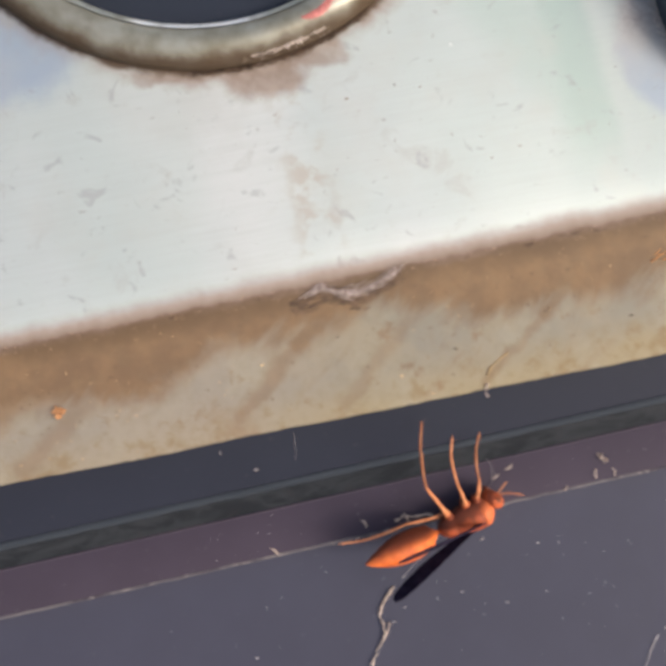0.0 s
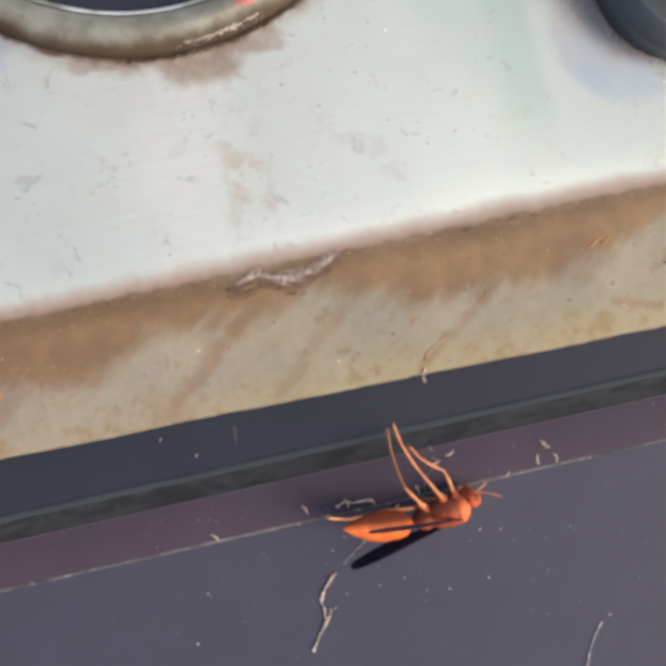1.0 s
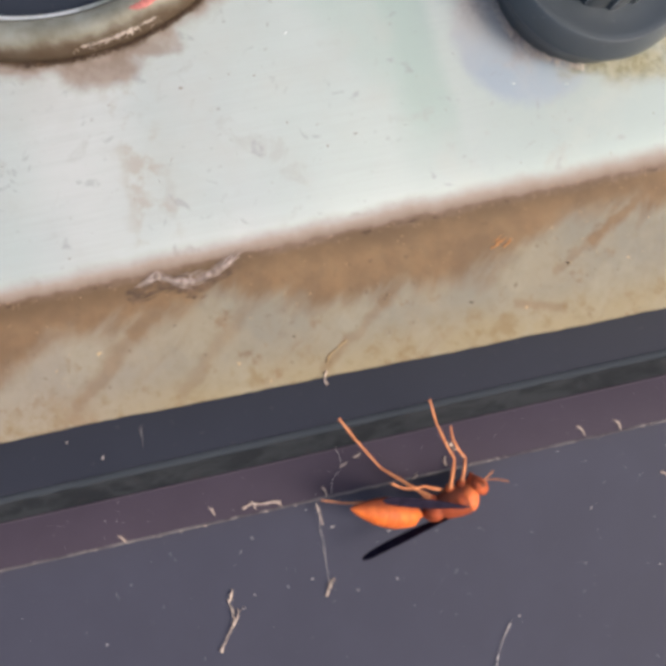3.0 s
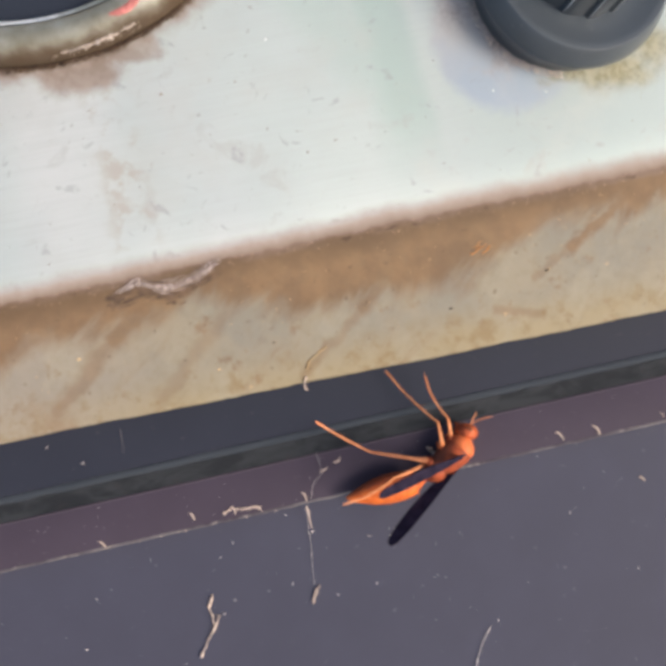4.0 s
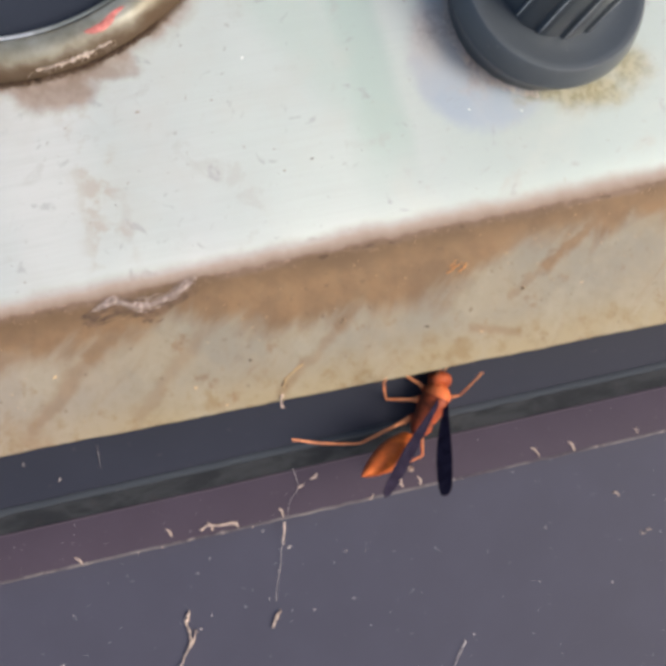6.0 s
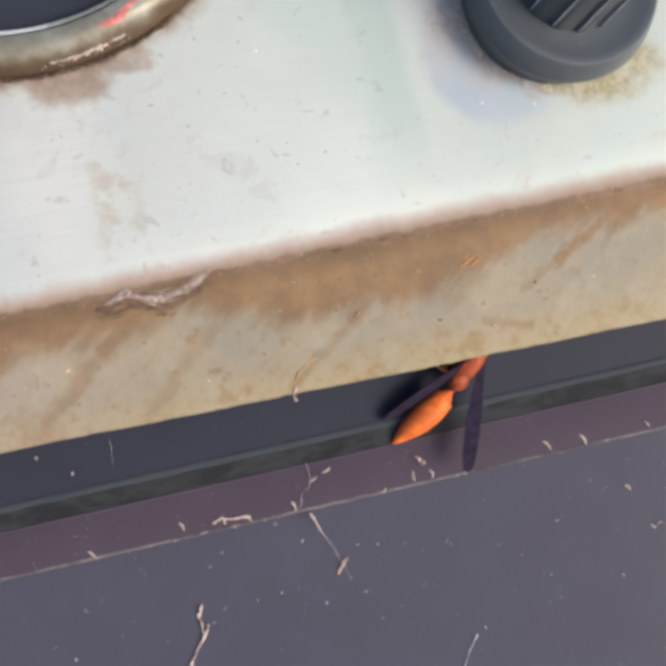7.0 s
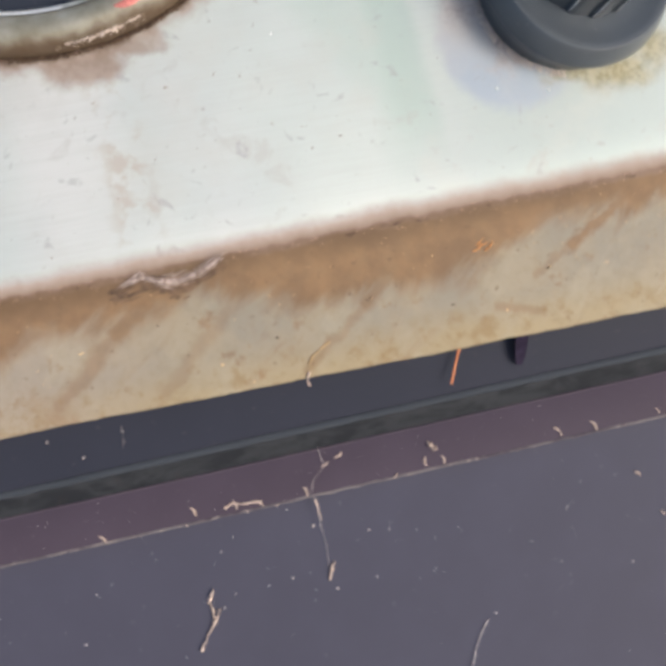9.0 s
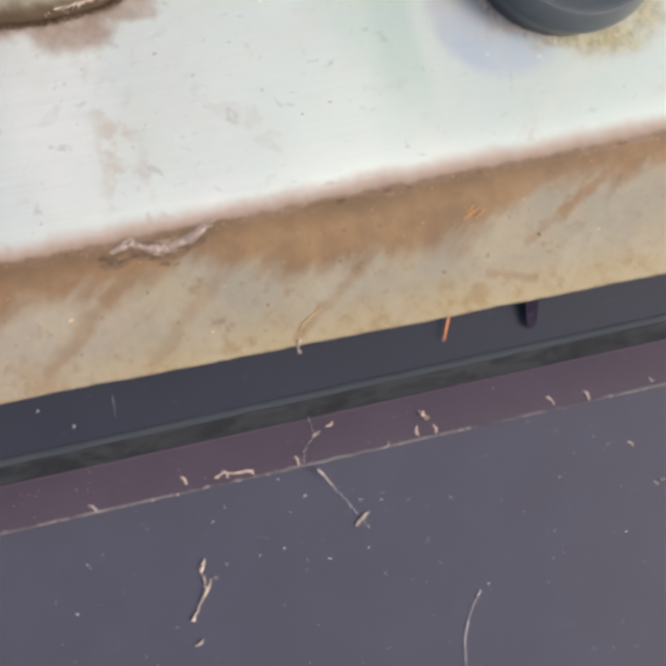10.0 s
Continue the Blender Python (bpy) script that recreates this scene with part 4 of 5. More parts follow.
def wing_mesh():
    """A long folded wing: a thin blade with a stiff front edge and lengthwise pleats."""
    bm = bmesh.new()
    n, m = 24, 8
    top, low = [], []
    for i in range(n + 1):
        f = i / n
        wide = wing_width(f)
        bend = 0.7 * f * f
        a, b = [], []
        for j in range(m + 1):
            g = j / m - 0.45
            pleat = 0.03 * math.cos(g * 20)
            a.append(bm.verts.new(mm(18.0 * f, wide * g - 0.3 * math.sin(math.pi * f), pleat + 0.06 - bend)))
            b.append(bm.verts.new(mm(18.0 * f, wide * g - 0.3 * math.sin(math.pi * f), pleat - 0.06 - bend)))
        top.append(a)
        low.append(b)
    for i in range(n):
        for j in range(m):
            bm.faces.new((top[i][j], top[i][j + 1], top[i + 1][j + 1], top[i + 1][j]))
            bm.faces.new((low[i][j], low[i + 1][j], low[i + 1][j + 1], low[i][j + 1]))
        bm.faces.new((top[i][0], top[i + 1][0], low[i + 1][0], low[i][0]))
        bm.faces.new((top[i][m], low[i][m], low[i + 1][m], top[i + 1][m]))
    for j in range(m):
        bm.faces.new((top[0][j], low[0][j], low[0][j + 1], top[0][j + 1]))
        bm.faces.new((top[n][j], top[n][j + 1], low[n][j + 1], low[n][j]))
    return bm


def vein_mesh():
    pts = [mm(17.8 * k / 12, -0.45 * wing_width(k / 12.4) - 0.3 * math.sin(math.pi * k / 12), 0.05 - 0.7 * (k / 12) ** 2) for k in range(13)]
    return tube(pts, [0.14 * MM * (1 - 0.5 * k / 12) for k in range(13)], 6)


def femur_mesh(long):
    """Hip, ring joint and thigh along x."""
    n = 8
    pts = [mm(long * k / n, 0, 0.12 * math.sin(math.pi * k / n)) for k in range(n + 1)]
    thick = [0.50, 0.44, 0.29, 0.24, 0.27, 0.27, 0.24, 0.20, 0.17]
    return tube(pts, [r * MM for r in thick], 8)


def shin_mesh(long):
    """Shin with spur and five-jointed foot along x, a little bent at the ankle."""
    ankle = 0.5 * long
    pts, radii = [], []
    for k in range(6):
        pts.append(mm(ankle * k / 5, 0, 0.1 * math.sin(math.pi * k / 5)))
        radii.append((0.15 + 0.05 * k / 5) * MM)
    for k in range(5):
        for f, r in ((0.1, 0.13), (0.85, 0.18), (1.0, 0.11)):
            s = (k + f) / 5
            pts.append(mm(ankle + (long - ankle) * s * 0.99, 0, -0.95 * math.sin(math.pi * 0.5 * s) * s))
            radii.append(r * MM)
    bm = tube(pts, radii, 7)
    for side in (-1, 1):
        end = Vector(pts[-1])
        tube([end, end + Vector(mm(0.3, 0.16 * side, -0.05)), end + Vector(mm(0.45, 0.2 * side, -0.25))], [0.08 * MM, 0.06 * MM, 0.03 * MM], 5, bm)
        tube([mm(ankle - 0.1, 0, 0), mm(ankle + 0.5, 0.22 * side, -0.3)], [0.07 * MM, 0.03 * MM], 5, bm)
    return bm


wasp = thing("wasp", FRONT @ pose(0, 0, 0.005), "orange-red paper wasp with dark folded wings clinging below the panel", "wasp")
TRUNK = [(-4.6, 0.35, 0.4, -0.3), (-4.3, 0.85, 0.95, -0.3), (-3.7, 1.35, 1.45, -0.25), (-3.0, 1.6, 1.75, -0.2), (-2.4, 1.62, 1.78, -0.2), (-2.0, 1.5, 1.68, -0.2), (-1.75, 1.5, 1.7, -0.15), (-1.3, 1.68, 1.95, -0.05),
         (-0.4, 1.82, 2.2, 0.0), (0.6, 1.9, 2.35, 0.1), (1.5, 1.92, 2.4, 0.2), (2.3, 1.85, 2.32, 0.25), (2.6, 1.76, 2.2, 0.25)]
COLLAR = [(2.35, 1.78, 2.2, 0.25), (2.55, 1.92, 2.36, 0.28), (3.0, 1.90, 2.28, 0.25), (3.5, 1.76, 2.05, 0.18), (3.95, 1.5, 1.68, 0.1), (4.3, 1.12, 1.2, 0.0), (4.55, 0.65, 0.7, -0.05)]
thorax = part("thorax", loft(TRUNK, 28), THORAX, wasp, "rust-red thorax with an underside darkened by painted shade")
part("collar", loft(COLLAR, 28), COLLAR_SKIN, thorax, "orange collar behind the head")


def coxa_mesh(x, side, z):
    """The short thick first joint of a leg."""
    bm = bmesh.new()
    bmesh.ops.create_uvsphere(bm, u_segments=14, v_segments=10, radius=1.0 * MM)
    for v in bm.verts:
        v.co = Vector((v.co.x * 0.75, v.co.y * 0.6, v.co.z * 0.95)) + Vector(mm(x, 0.85 * side, z))
    return bm


for x, z in ((2.7, -1.6), (0.9, -1.8), (-2.2, -1.6)):
    for side in (-1, 1):
        part("coxa", coxa_mesh(x, side, z), HEAD, thorax, "rusty orange hip joint")
head = part("head", loft([(-1.0, 0.7, 0.7, 0.1), (-0.8, 1.45, 1.35, 0.0), (-0.3, 1.8, 1.75, -0.1), (0.2, 1.9, 1.85, -0.15), (0.7, 1.7, 1.7, -0.25), (1.15, 1.3, 1.4, -0.45), (1.4, 0.7, 0.85, -0.7)], 20), HEAD, wasp, "orange-red head")
head.matrix_basis = pose(*mm(4.95, 0, -0.35), 0, 38, 0)
for side in (-1, 1):
    bm = bmesh.new()
    bmesh.ops.create_uvsphere(bm, u_segments=12, v_segments=8, radius=0.62 * MM)
    for v in bm.verts:
        v.co = Vector((v.co.x * 0.75, v.co.y * 0.5, v.co.z * 1.25)) + Vector(mm(0.35, 1.55 * side, 0.25))
    part("eye", bm, EYE_SKIN, head, "dark oval eye")
    jaw = tube([mm(0.9, 0.55 * side, -1.1), mm(1.3, 0.6 * side, -1.6), mm(1.35, 0.25 * side, -2.0)], [0.35 * MM, 0.28 * MM, 0.1 * MM], 7)
    part("jaw", jaw, HEAD, head)
    way = [(1.1, 0.4, 0.2), (1.5, 0.55, 0.9), (1.9, 0.7, 1.6), (2.2, 0.85, 2.4), (2.4, 1.0, 3.2), (2.5, 1.1, 3.9)] if side > 0 else [(1.1, 0.4, 0.2), (1.5, 0.6, 0.5), (2.0, 0.8, 0.7), (2.5, 1.0, 0.9), (3.0, 1.2, 1.1), (3.4, 1.3, 1.2)]
    feeler = tube([mm(a, b * side, c) for a, b, c in way], [v * MM for v in (0.13, 0.10, 0.10, 0.11, 0.11, 0.06)], 7)
    part("antenna", feeler, LEG_SKIN, head, "orange antenna")
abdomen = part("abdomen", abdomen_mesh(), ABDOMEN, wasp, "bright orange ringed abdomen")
left_wing = part("wing", wing_mesh(), WING_SKIN, wasp, "smoky purplish black folded wing")
part("vein", vein_mesh(), WING_SKIN, left_wing)
right_wing = part("wing", wing_mesh(), WING_SKIN, wasp, "smoky purplish black folded wing")
part("vein", vein_mesh(), WING_SKIN, right_wing)


def leg(thigh, shin):
    upper_leg = part("leg", femur_mesh(thigh), LEG_SKIN, wasp, "slender orange leg")
    lower_leg = part("shin", shin_mesh(shin), LEG_SKIN, upper_leg)
    return upper_leg, lower_leg


LEGS = {name: leg(*sizes) for name, sizes in (("fore_left", (4.2, 7.2)), ("mid_left", (5.2, 11.2)), ("hind_left", (8.9, 11.2)), ("fore_right", (4.2, 7.2)), ("mid_right", (5.2, 9.6)), ("hind_right", (7.4, 9.8)))}

WASP_PATH = [  # seconds, place on the front in mm, turn in degrees
    (0, 1.27, -1.06, 4.20, 85.0, -0.0, 17.0),
    (0.5, 4.01, -3.51, 4.20, 82.0, -0.0, 11.9),
    (1, 6.37, -3.60, 4.20, 82.0, -0.0, 9.9),
    (1.5, 13.94, -2.64, 4.20, 82.0, -0.0, 16.6),
    (2, 18.78, -1.96, 4.20, 82.0, -0.0, 28.0),
    (2.5, 18.44, -6.10, 4.20, 74.0, -0.0, 9.3),
    (3, 22.27, -5.45, 4.20, 72.0, -0.0, 14.7),
    (3.2, 23.88, -4.54, 4.20, 72.0, -0.0, 21.5),
    (3.75, 24.75, 0.63, 4.20, 75.0, -0.0, 33.1),
    (4.3, 28.12, 4.03, 4.20, 60.0, -0.0, 44.6),
    (4.5, 28.01, 8.02, 4.20, 52.0, -0.0, 49.9),
    (5, 30.00, 11.69, 4.20, 35.0, -0.0, 48.2),
    (5.5, 31.35, 12.50, 4.20, 35.0, -0.0, 51.1),
    (6, 29.51, 11.12, 4.20, 35.0, -0.0, 53.8),
    (6.2, 29.15, 10.46, 4.20, 40.0, -0.0, 48.5),
    (6.75, 33.24, 14.94, 3.80, 42.0, -0.0, 58.8),
    (7.3, 36.04, 16.96, 3.20, 45.0, -0.0, 48.0),
    (7.5, 36.95, 18.24, 3.20, 45.0, -0.0, 49.0),
    (7.8, 36.83, 22.04, 3.20, 52.0, -0.0, 47.2),
    (8, 39.24, 25.49, 3.40, 55.0, -0.0, 47.2),
    (8.3, 43.09, 27.63, 3.40, 60.0, -0.0, 47.2),
    (8.5, 43.06, 28.85, 3.40, 60.0, -0.0, 47.2),
    (9, 43.12, 29.31, 3.40, 60.0, 0.0, 47.1),
    (9.5, 42.28, 27.91, 3.40, 60.0, -0.0, 47.1),
    (10, 44.98, 29.91, 3.40, 60.0, -0.0, 47.1),
]
ABDOMEN_TURNS = [
    (0, 2.1, -5.9, -20.5),
    (0.5, 6.1, -12.4, -30.6),
    (1, 7.9, -14.2, -34.4),
    (1.5, 4.9, -19.8, -23.7),
    (2, 8.2, -27.8, -32.0),
    (2.5, 9.5, -12.5, -24.1),
    (3, 13.2, -21.0, -37.1),
    (3.2, 19.0, -22.4, -47.0),
    (3.75, 0.0, -32.8, -8.2),
    (4.3, 1.2, -25.1, -18.0),
    (4.5, -1.6, -18.6, -20.6),
    (5, -0.4, 3.9, -38.9),
    (5.5, 0.4, 13.1, -52.1),
    (6, 0.4, 14.0, -49.2),
    (6.2, 1.5, 7.8, -48.3),
    (6.75, 0.0, -26.4, -22.9),
    (7.3, 0.0, -11.5, -7.5),
    (7.5, 0.0, -14.9, -11.8),
    (7.8, 0.0, -16.9, -9.7),
    (8, 0.0, -13.9, -4.7),
    (8.3, 0.0, -33.0, -15.9),
    (8.5, 0.0, -32.3, -15.4),
    (9, 0.0, -42.9, -24.4),
    (9.5, 0.0, -42.6, -24.1),
    (10, 0.0, -43.0, -24.1),
]
LEFT_WING_TURNS = [
    (0, 17.0, 8.9, 142.9),
    (0.5, 7.3, 13.2, 136.5),
    (1, 9.2, 12.7, 140.4),
    (1.5, 8.8, 14.7, 133.9),
    (2, 1.6, 19.2, 127.4),
    (2.5, 13.1, 2.1, 124.8),
    (3, 4.5, 15.8, 129.8),
    (3.2, 2.4, 14.6, 123.3),
    (4.3, 23.9, 8.4, 150.8),
    (4.5, 19.0, 10.0, 164.6),
    (5, 3.0, -18.0, 156.1),
    (5.5, 7.0, -20.8, 151.2),
    (6, 4.7, -16.8, 155.3),
    (6.2, 8.1, -8.3, 157.9),
    (7.3, -8.3, 28.2, 164.3),
    (7.5, -7.8, 8.1, 167.5),
    (7.8, -0.3, 26.8, 169.4),
    (8, 2.6, 29.9, 168.9),
    (8.5, 7.3, 31.0, 169.5),
    (9, 7.4, 31.9, 169.4),
    (9.5, 7.5, 31.4, 169.8),
    (10, 7.7, 31.3, 170.2),
]
RIGHT_WING_TURNS = [
    (0, 142.4, -8.5, 174.0),
    (0.5, 138.9, -5.7, 174.3),
    (1, 138.2, 0.6, 176.2),
    (1.5, 139.9, -12.1, 175.0),
    (2, 138.7, 4.3, 173.6),
    (2.5, 155.5, -11.8, 175.1),
    (3, 146.3, 3.7, 176.0),
    (3.2, 146.3, 6.7, 173.4),
    (4.3, 102.0, -3.7, 171.9),
    (4.5, 92.6, -7.4, -177.7),
    (5, 82.4, -34.8, 163.0),
    (5.5, 93.4, -38.6, 150.3),
    (6, 94.2, -42.8, 150.8),
    (6.2, 97.0, -35.3, 144.9),
    (7.3, 22.9, -7.6, -166.6),
    (7.5, 23.2, -9.9, -165.1),
    (7.8, 29.8, -10.9, -168.1),
    (8, 32.8, -13.7, -166.7),
    (8.3, 37.9, -14.7, -168.7),
    (8.5, 37.9, -17.3, -167.0),
    (9, 37.9, -21.7, -163.8),
    (9.5, 37.8, -23.3, -162.7),
    (10, 37.7, -25.9, -160.8),
]
HIND_LEFT_TURNS = [
    (0, 17.7, 43.5, 101.3),
    (0.5, 19.4, 16.8, 104.4),
    (1, 19.4, 27.6, 104.4),
    (1.5, 22.7, 53.3, 109.5),
    (2, 23.7, 45.5, 110.7),
    (2.5, 44.4, 47.4, 139.1),
    (3, 67.9, 56.9, 168.4),
    (3.2, 63.8, 60.1, 163.6),
    (4.3, 55.8, 45.4, 153.7),
    (4.5, 46.8, 20.5, 137.5),
    (5, 52.6, 15.8, 155.9),
    (5.5, 51.0, 21.0, 150.9),
    (6, 49.4, 22.7, 146.7),
    (6.2, 52.0, 22.8, 153.5),
    (7.3, -11.2, 45.8, 59.6),
    (7.55, 47.6, 36.6, 140.4),
    (7.8, 60.6, -5.8, -175.8),
    (8, 49.3, -46.2, -151.8),
    (8.5, 58.2, -17.1, -168.2),
    (9, 59.6, -2.9, -175.8),
    (9.5, 59.4, -4.9, -173.1),
    (10, 59.2, 7.0, 178.5),
]
HIND_LEFT_SHIN_TURNS = [
    (0, 155.1, 60.6, -96.2),
    (0.5, 99.2, 64.1, -159.3),
    (1, 111.7, 71.0, -145.1),
    (1.5, 176.7, 58.4, -73.5),
    (2, 160.5, 78.1, -90.9),
    (2.25, -152.9, 33.7, -36.3),
    (2.5, -153.7, -14.9, -23.9),
    (3, -155.5, -26.9, -20.9),
    (3.2, -157.0, -24.9, -17.9),
    (4.3, -151.9, -26.0, -28.0),
    (4.5, -151.7, -15.4, -27.6),
    (5, -152.2, -18.8, -26.6),
    (5.5, -153.9, -3.5, -18.1),
    (6, -153.7, -27.2, -21.3),
    (6.2, -151.5, -26.9, -25.4),
    (7.3, -165.9, 13.2, 40.7),
    (7.8, -160.3, -15.6, -14.5),
    (8, -152.1, 9.7, -66.0),
    (8.5, -166.5, -35.4, -27.6),
    (9, 177.9, 2.1, 11.9),
    (9.5, 178.1, 5.1, 4.7),
    (10, 178.0, 4.3, 23.6),
]
MID_LEFT_TURNS = [
    (0, 19.0, 43.3, 88.7),
    (0.5, 26.7, 41.6, 100.0),
    (1, 64.8, 67.9, 144.8),
    (1.5, 15.5, 38.4, 86.8),
    (2, 37.5, 45.5, 119.1),
    (2.5, -33.6, 53.5, 32.8),
    (3, -21.4, 41.0, 49.3),
    (3.2, -19.0, 32.7, 53.2),
    (4.3, -13.5, 24.0, 64.7),
    (4.5, -10.4, 59.5, 69.2),
    (5, 16.2, -4.9, 116.4),
    (5.5, 16.8, -5.6, 110.2),
    (6, 20.2, 38.6, 121.2),
    (6.2, 20.9, 44.3, 122.2),
    (7.3, 4.1, 14.9, 90.0),
    (10, 4.1, 14.9, 90.0),
]
MID_LEFT_SHIN_TURNS = [
    (0, -141.7, 0.3, -3.6),
    (0.5, -141.4, 14.6, -10.9),
    (1, -145.8, -26.2, 1.7),
    (1.5, -142.9, 27.6, 1.1),
    (2, -151.2, 15.1, -24.4),
    (2.5, -144.7, 16.1, 7.5),
    (3, -142.3, 5.3, 31.8),
    (3.2, -142.4, 5.6, 30.0),
    (3.75, -146.3, 50.4, 15.8),
    (4.3, 106.6, 77.0, -98.9),
    (4.4, 145.8, 0.9, -55.3),
    (4.5, 129.1, -77.7, -29.8),
    (4.75, -108.9, -22.3, -151.9),
    (5, -103.3, 52.1, -157.3),
    (5.5, -104.3, 51.9, -158.6),
    (5.75, -103.2, -13.2, -139.4),
    (6, -156.0, -69.3, -80.0),
    (6.2, -161.2, -69.7, -74.6),
    (6.75, 163.3, -8.3, -31.4),
    (7.3, 169.8, 56.9, -11.5),
    (10, 169.8, 56.9, -11.5),
]
FORE_LEFT_TURNS = [
    (0, 41.6, 44.8, 57.3),
    (0.5, 30.4, 70.9, 44.4),
    (1, 77.3, 78.0, 92.8),
    (1.5, -10.4, 51.9, 0.9),
    (2, 25.5, 56.6, 44.4),
    (2.5, 37.9, 25.7, 62.5),
    (3, 6.0, 50.9, 14.0),
    (3.2, 50.0, 38.8, 73.4),
    (4.3, 41.8, 24.0, 57.8),
    (5.9, 52.2, 47.8, 75.1),
    (7.3, 39.6, 11.8, 51.3),
    (10, 39.6, 11.8, 51.3),
]
FORE_LEFT_SHIN_TURNS = [
    (0, 170.1, 6.6, -66.0),
    (0.25, 174.9, 19.1, -15.8),
    (0.5, -171.5, 23.0, 38.2),
    (1, -173.7, 29.8, 31.0),
    (1.5, -161.9, 25.7, 64.1),
    (2, -170.3, 31.9, 41.2),
    (2.25, 153.8, 39.2, -27.8),
    (2.5, 132.1, 16.1, -85.8),
    (2.75, 160.0, 42.8, -18.9),
    (3, -160.2, 27.1, 57.4),
    (3.2, -164.9, 3.8, 32.4),
    (3.75, -169.4, 20.8, -20.7),
    (4.3, 172.5, 26.7, -80.3),
    (5.9, 173.6, -4.8, -70.8),
    (7.3, -179.7, 39.7, -34.3),
    (10, -179.7, 39.7, -34.3),
]
HIND_RIGHT_TURNS = [
    (0, -6.0, 17.6, 153.1),
    (0.5, -12.0, 17.2, 133.4),
    (1, -7.4, 16.4, 149.0),
    (1.5, -5.8, 20.7, 154.0),
    (2, -11.3, 29.5, 141.2),
    (2.5, -10.6, 20.6, 142.8),
    (3, -8.8, 21.6, 147.8),
    (3.2, -10.1, 23.4, 144.4),
    (4.3, -11.8, 8.7, 138.3),
    (4.5, -11.5, 1.1, 142.3),
    (5, -12.2, -56.1, 143.6),
    (5.5, -7.9, -57.1, 138.5),
    (6, -20.4, -49.1, 154.0),
    (6.2, -20.2, -48.9, 153.8),
    (6.75, -50.1, -23.1, -158.5),
    (7.3, -53.2, 11.8, -128.7),
    (10, -53.2, 11.8, -128.7),
]
HIND_RIGHT_SHIN_TURNS = [
    (0, 4.3, -11.3, 24.6),
    (0.5, 6.5, -7.8, -6.8),
    (1, 6.6, -7.6, -8.7),
    (1.5, 5.0, -9.0, 23.7),
    (2, 6.8, -8.3, -7.6),
    (2.5, 6.8, -9.0, -8.6),
    (3, 6.2, -4.2, 22.8),
    (3.2, 6.2, -3.7, 22.0),
    (4.3, 6.7, -9.4, -6.4),
    (4.5, 12.0, 8.6, 49.4),
    (5, 9.2, 67.6, 47.3),
    (5.5, 69.0, 61.5, 109.9),
    (6, 59.4, 58.5, 98.8),
    (6.2, 58.7, 61.1, 98.2),
    (7.3, 11.7, 31.4, 39.9),
    (10, 11.7, 31.4, 39.9),
]
MID_RIGHT_TURNS = [
    (0, 0.0, 14.9, -90.0),
    (1, -12.7, 16.4, -134.8),
    (2, -24.1, 11.9, -179.1),
    (2.5, -31.1, 27.1, 160.1),
    (3, -42.4, 22.0, 133.3),
    (3.2, -40.5, 23.1, 138.4),
    (3.77, -22.4, 13.7, -168.3),
    (4.35, -18.8, -5.8, -119.6),
    (4.92, -34.8, -42.1, -83.1),
    (5.5, -92.7, -51.4, -8.8),
    (6, -69.7, -36.8, -41.1),
    (6.2, -104.1, -64.1, 1.4),
    (6.75, -50.1, -31.4, -65.4),
    (7.3, -46.2, 14.9, -90.0),
    (10, -46.2, 14.9, -90.0),
]
MID_RIGHT_SHIN_TURNS = [
    (0, 0.0, 56.6, 0.0),
    (1, 15.5, 30.8, 19.2),
    (2, 18.1, 2.4, 23.8),
    (2.5, 9.5, 2.0, -34.3),
    (3, 10.7, -3.7, -21.2),
    (3.2, 10.5, -2.3, -24.1),
    (4.35, 16.0, -1.9, 53.4),
    (5.5, 35.5, 44.0, 96.4),
    (5.75, 21.4, -20.2, 48.5),
    (6, 97.3, -58.9, -51.5),
    (6.1, 12.1, -35.7, 52.9),
    (6.2, 9.9, 21.9, 88.4),
    (7.3, -7.5, 27.9, 55.2),
    (10, -7.5, 27.9, 55.2),
]
FORE_RIGHT_TURNS = [
    (0, -0.0, 11.8, -51.3),
    (10, 0.0, 11.8, -51.3),
]
FORE_RIGHT_SHIN_TURNS = [
    (0, 0.0, 53.0, 4.5),
    (10, 0.0, 53.0, 4.5),
]


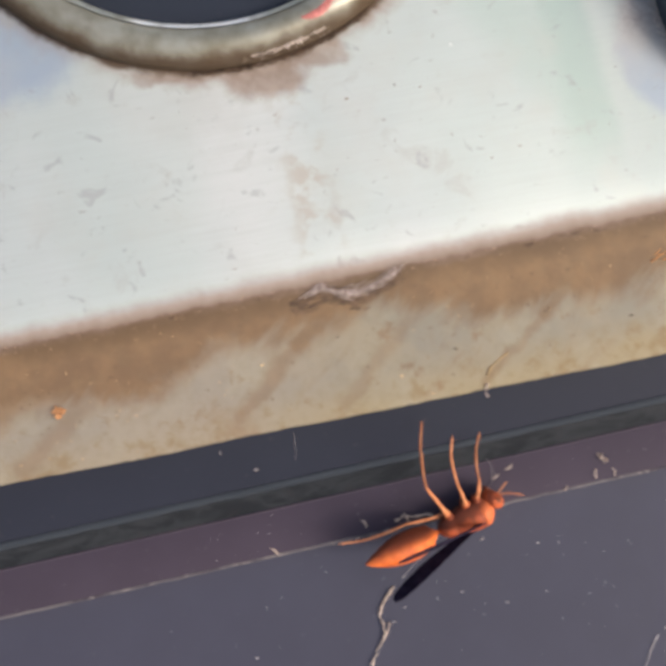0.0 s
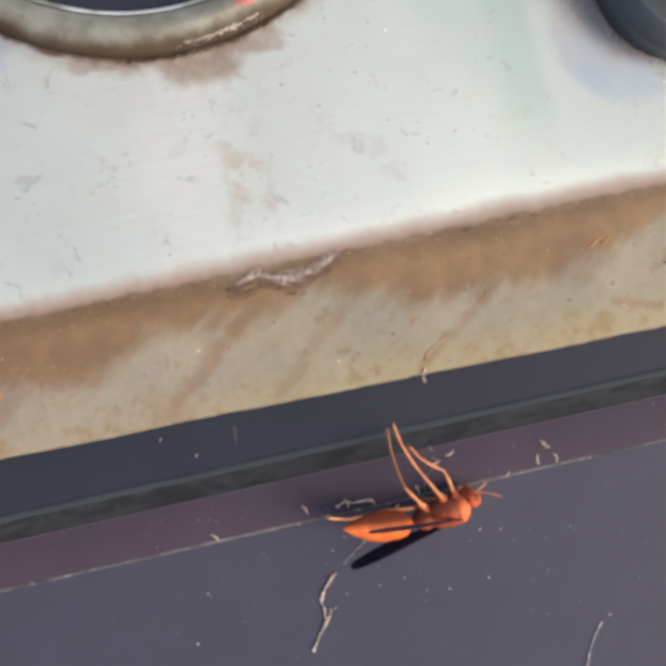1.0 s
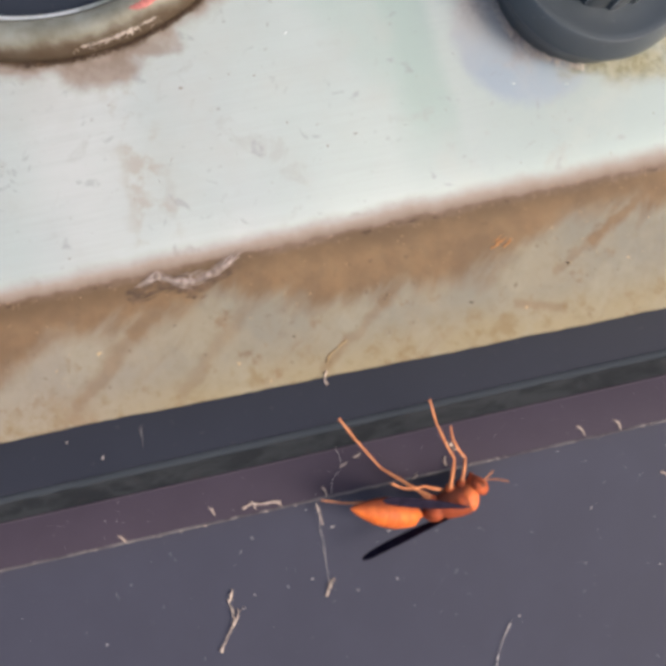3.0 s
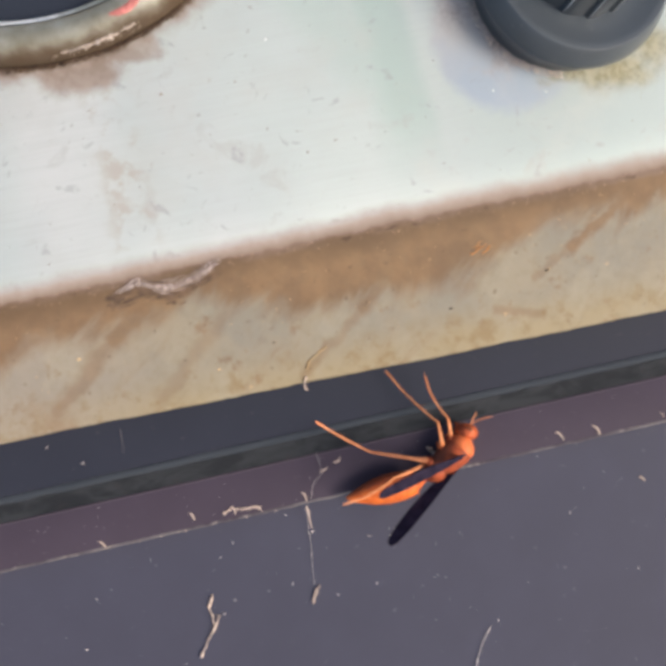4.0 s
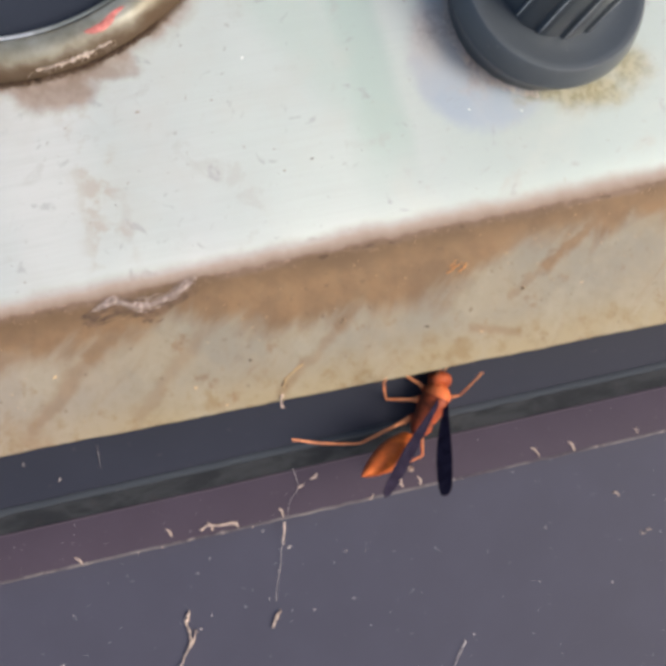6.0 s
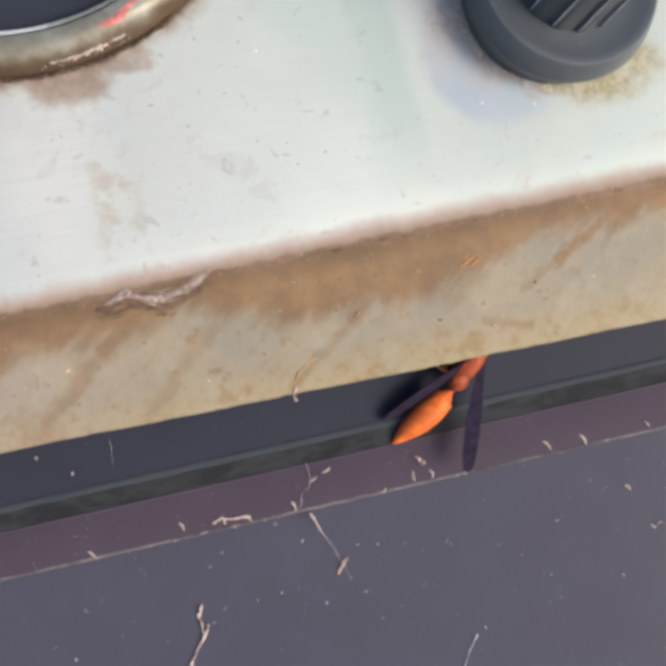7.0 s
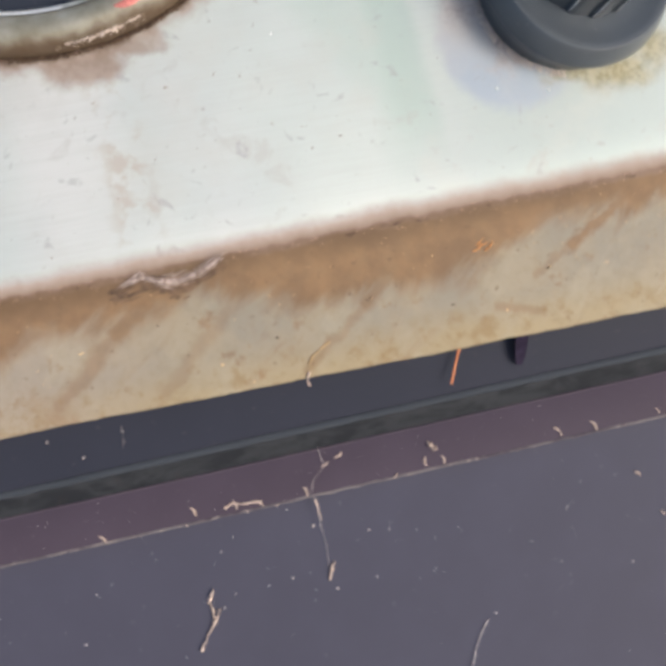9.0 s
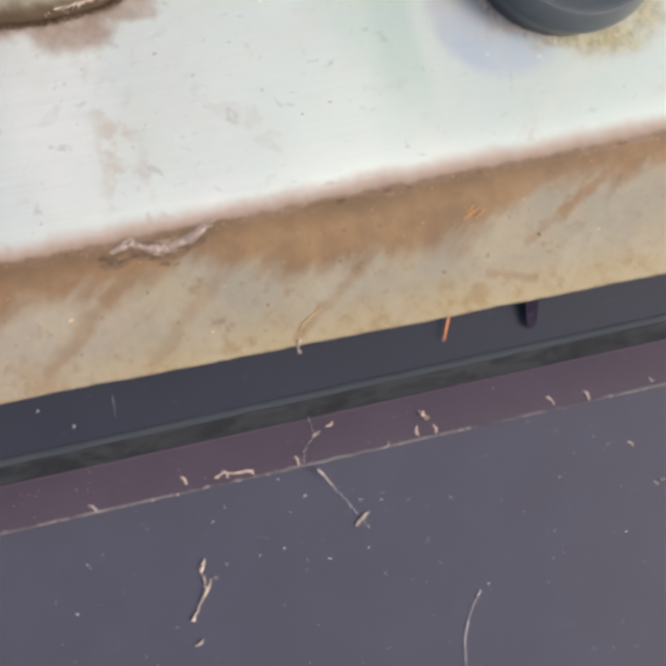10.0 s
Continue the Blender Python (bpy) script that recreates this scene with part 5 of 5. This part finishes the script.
def motions():
    """All that moves: the wasp, its abdomen, wings and legs, and the swinging lint."""

    def turned(ob, place, rows):
        walk(ob, [(t, pose(*mm(*place), rx, ry, rz)) for t, rx, ry, rz in rows])

    walk(wasp, [(t, FRONT @ pose(*mm(x, y, z), rx, ry, rz)) for t, x, y, z, rx, ry, rz in WASP_PATH])
    turned(abdomen, (-4.4, 0, -0.3), ABDOMEN_TURNS)
    turned(left_wing, (2.2, 0.8, 1.9), LEFT_WING_TURNS)
    turned(right_wing, (2.2, -0.8, 1.9), RIGHT_WING_TURNS)
    for name, hip, long, thigh_rows, shin_rows in (
        ("fore_left", (2.7, 0.7, -1.7), 4.2, FORE_LEFT_TURNS, FORE_LEFT_SHIN_TURNS),
        ("mid_left", (0.9, 0.9, -1.9), 5.2, MID_LEFT_TURNS, MID_LEFT_SHIN_TURNS),
        ("hind_left", (-2.2, 0.9, -1.9), 8.9, HIND_LEFT_TURNS, HIND_LEFT_SHIN_TURNS),
        ("fore_right", (2.7, -0.7, -1.7), 4.2, FORE_RIGHT_TURNS, FORE_RIGHT_SHIN_TURNS),
        ("mid_right", (0.9, -0.9, -1.9), 5.2, MID_RIGHT_TURNS, MID_RIGHT_SHIN_TURNS),
        ("hind_right", (-2.2, -0.9, -1.9), 7.4, HIND_RIGHT_TURNS, HIND_RIGHT_SHIN_TURNS),
    ):
        turned(LEGS[name][0], hip, thigh_rows)
        turned(LEGS[name][1], (long, 0, 0), shin_rows)
    walk(lint_tuft, [(t, FRONT @ pose(*mm(x, y, 0.15), 0, 0, a)) for t, x, y, a in LINT_TUFT_PATH])
    walk(lint_string, [(t, FRONT @ pose(*mm(x, y, 1.6), 0, 0, a)) for t, x, y, a in LINT_STRING_PATH])
    walk(lint_thread, [(t, FRONT @ pose(*mm(x, y, 1.6), 0, 0, a)) for t, x, y, a in LINT_THREAD_PATH])


# seconds, place on the front in mm, turn in degrees
LINT_TUFT_PATH = [
    (0, -12.4, -10.9, -12), (2.4, -12.4, -10.9, -12), (2.55, 3.5, -13.2, -5), (2.7, 6.3, -14.4, 0), (2.9, 7.0, -14.2, -6), (3.0, 1.4, -15.0, 0), (3.2, 0.5, -15.1, 0), (4.5, 3.1, -15.8, 5), (5.5, 0.6, -16.1, 2), (6, -0.6, -16.4, -2), (6.4, 3.5, -14.0, -4),
    (7.3, 10.0, -10.8, -8), (7.5, 6.4, -12.2, -4), (8, 2.9, -14.7, 0), (8.5, 14.1, -12.1, -30), (9, 5.2, -13.4, 10), (9.5, 7.6, -15.0, -5), (10, 11.9, -11.3, -20),
]
LINT_STRING_PATH = [
    (0, 0.6, -1.4, -53), (2.4, 0.6, -1.4, -53), (2.55, 1.6, -1.4, 16), (2.7, 2.0, -1.4, 22), (2.9, 2.1, -1.4, 18), (3.0, 2.2, -1.4, 4), (3.2, 2.2, -1.4, 4), (4.5, 4.6, -1.3, -4), (5.5, 3.9, -1.4, -12), (6, 4.0, -1.4, -16), (6.4, 5.0, -1.4, 0), (7.3, 6.2, -1.5, 18), (7.5, 4.8, -1.3, 10),
    (8, 4.5, -1.2, -8), (8.5, 7.2, -2.0, 34), (9, 5.0, -1.3, 4), (10, 6.7, -1.9, 30),
]
LINT_THREAD_PATH = [
    (0, 0.6, -1.4, -54), (2.4, 0.6, -1.4, -54), (2.55, 1.6, -1.4, 9), (2.7, 2.0, -1.4, 18), (2.9, 2.1, -1.4, 21), (3, 2.2, -1.4, -3), (3.2, 2.2, -1.4, -7), (4.5, 4.6, -1.3, -6), (5.5, 3.9, -1.4, -13), (6, 4.0, -1.4, -18), (6.4, 5.0, -1.4, -2),
    (7.3, 6.2, -1.5, 22), (7.5, 4.8, -1.3, 8), (8, 4.5, -1.2, -7), (8.5, 7.2, -2.0, 34), (9, 5.0, -1.3, 1), (9.5, 5.8, -1.6, 7), (10, 6.7, -1.9, 29),
]
motions()
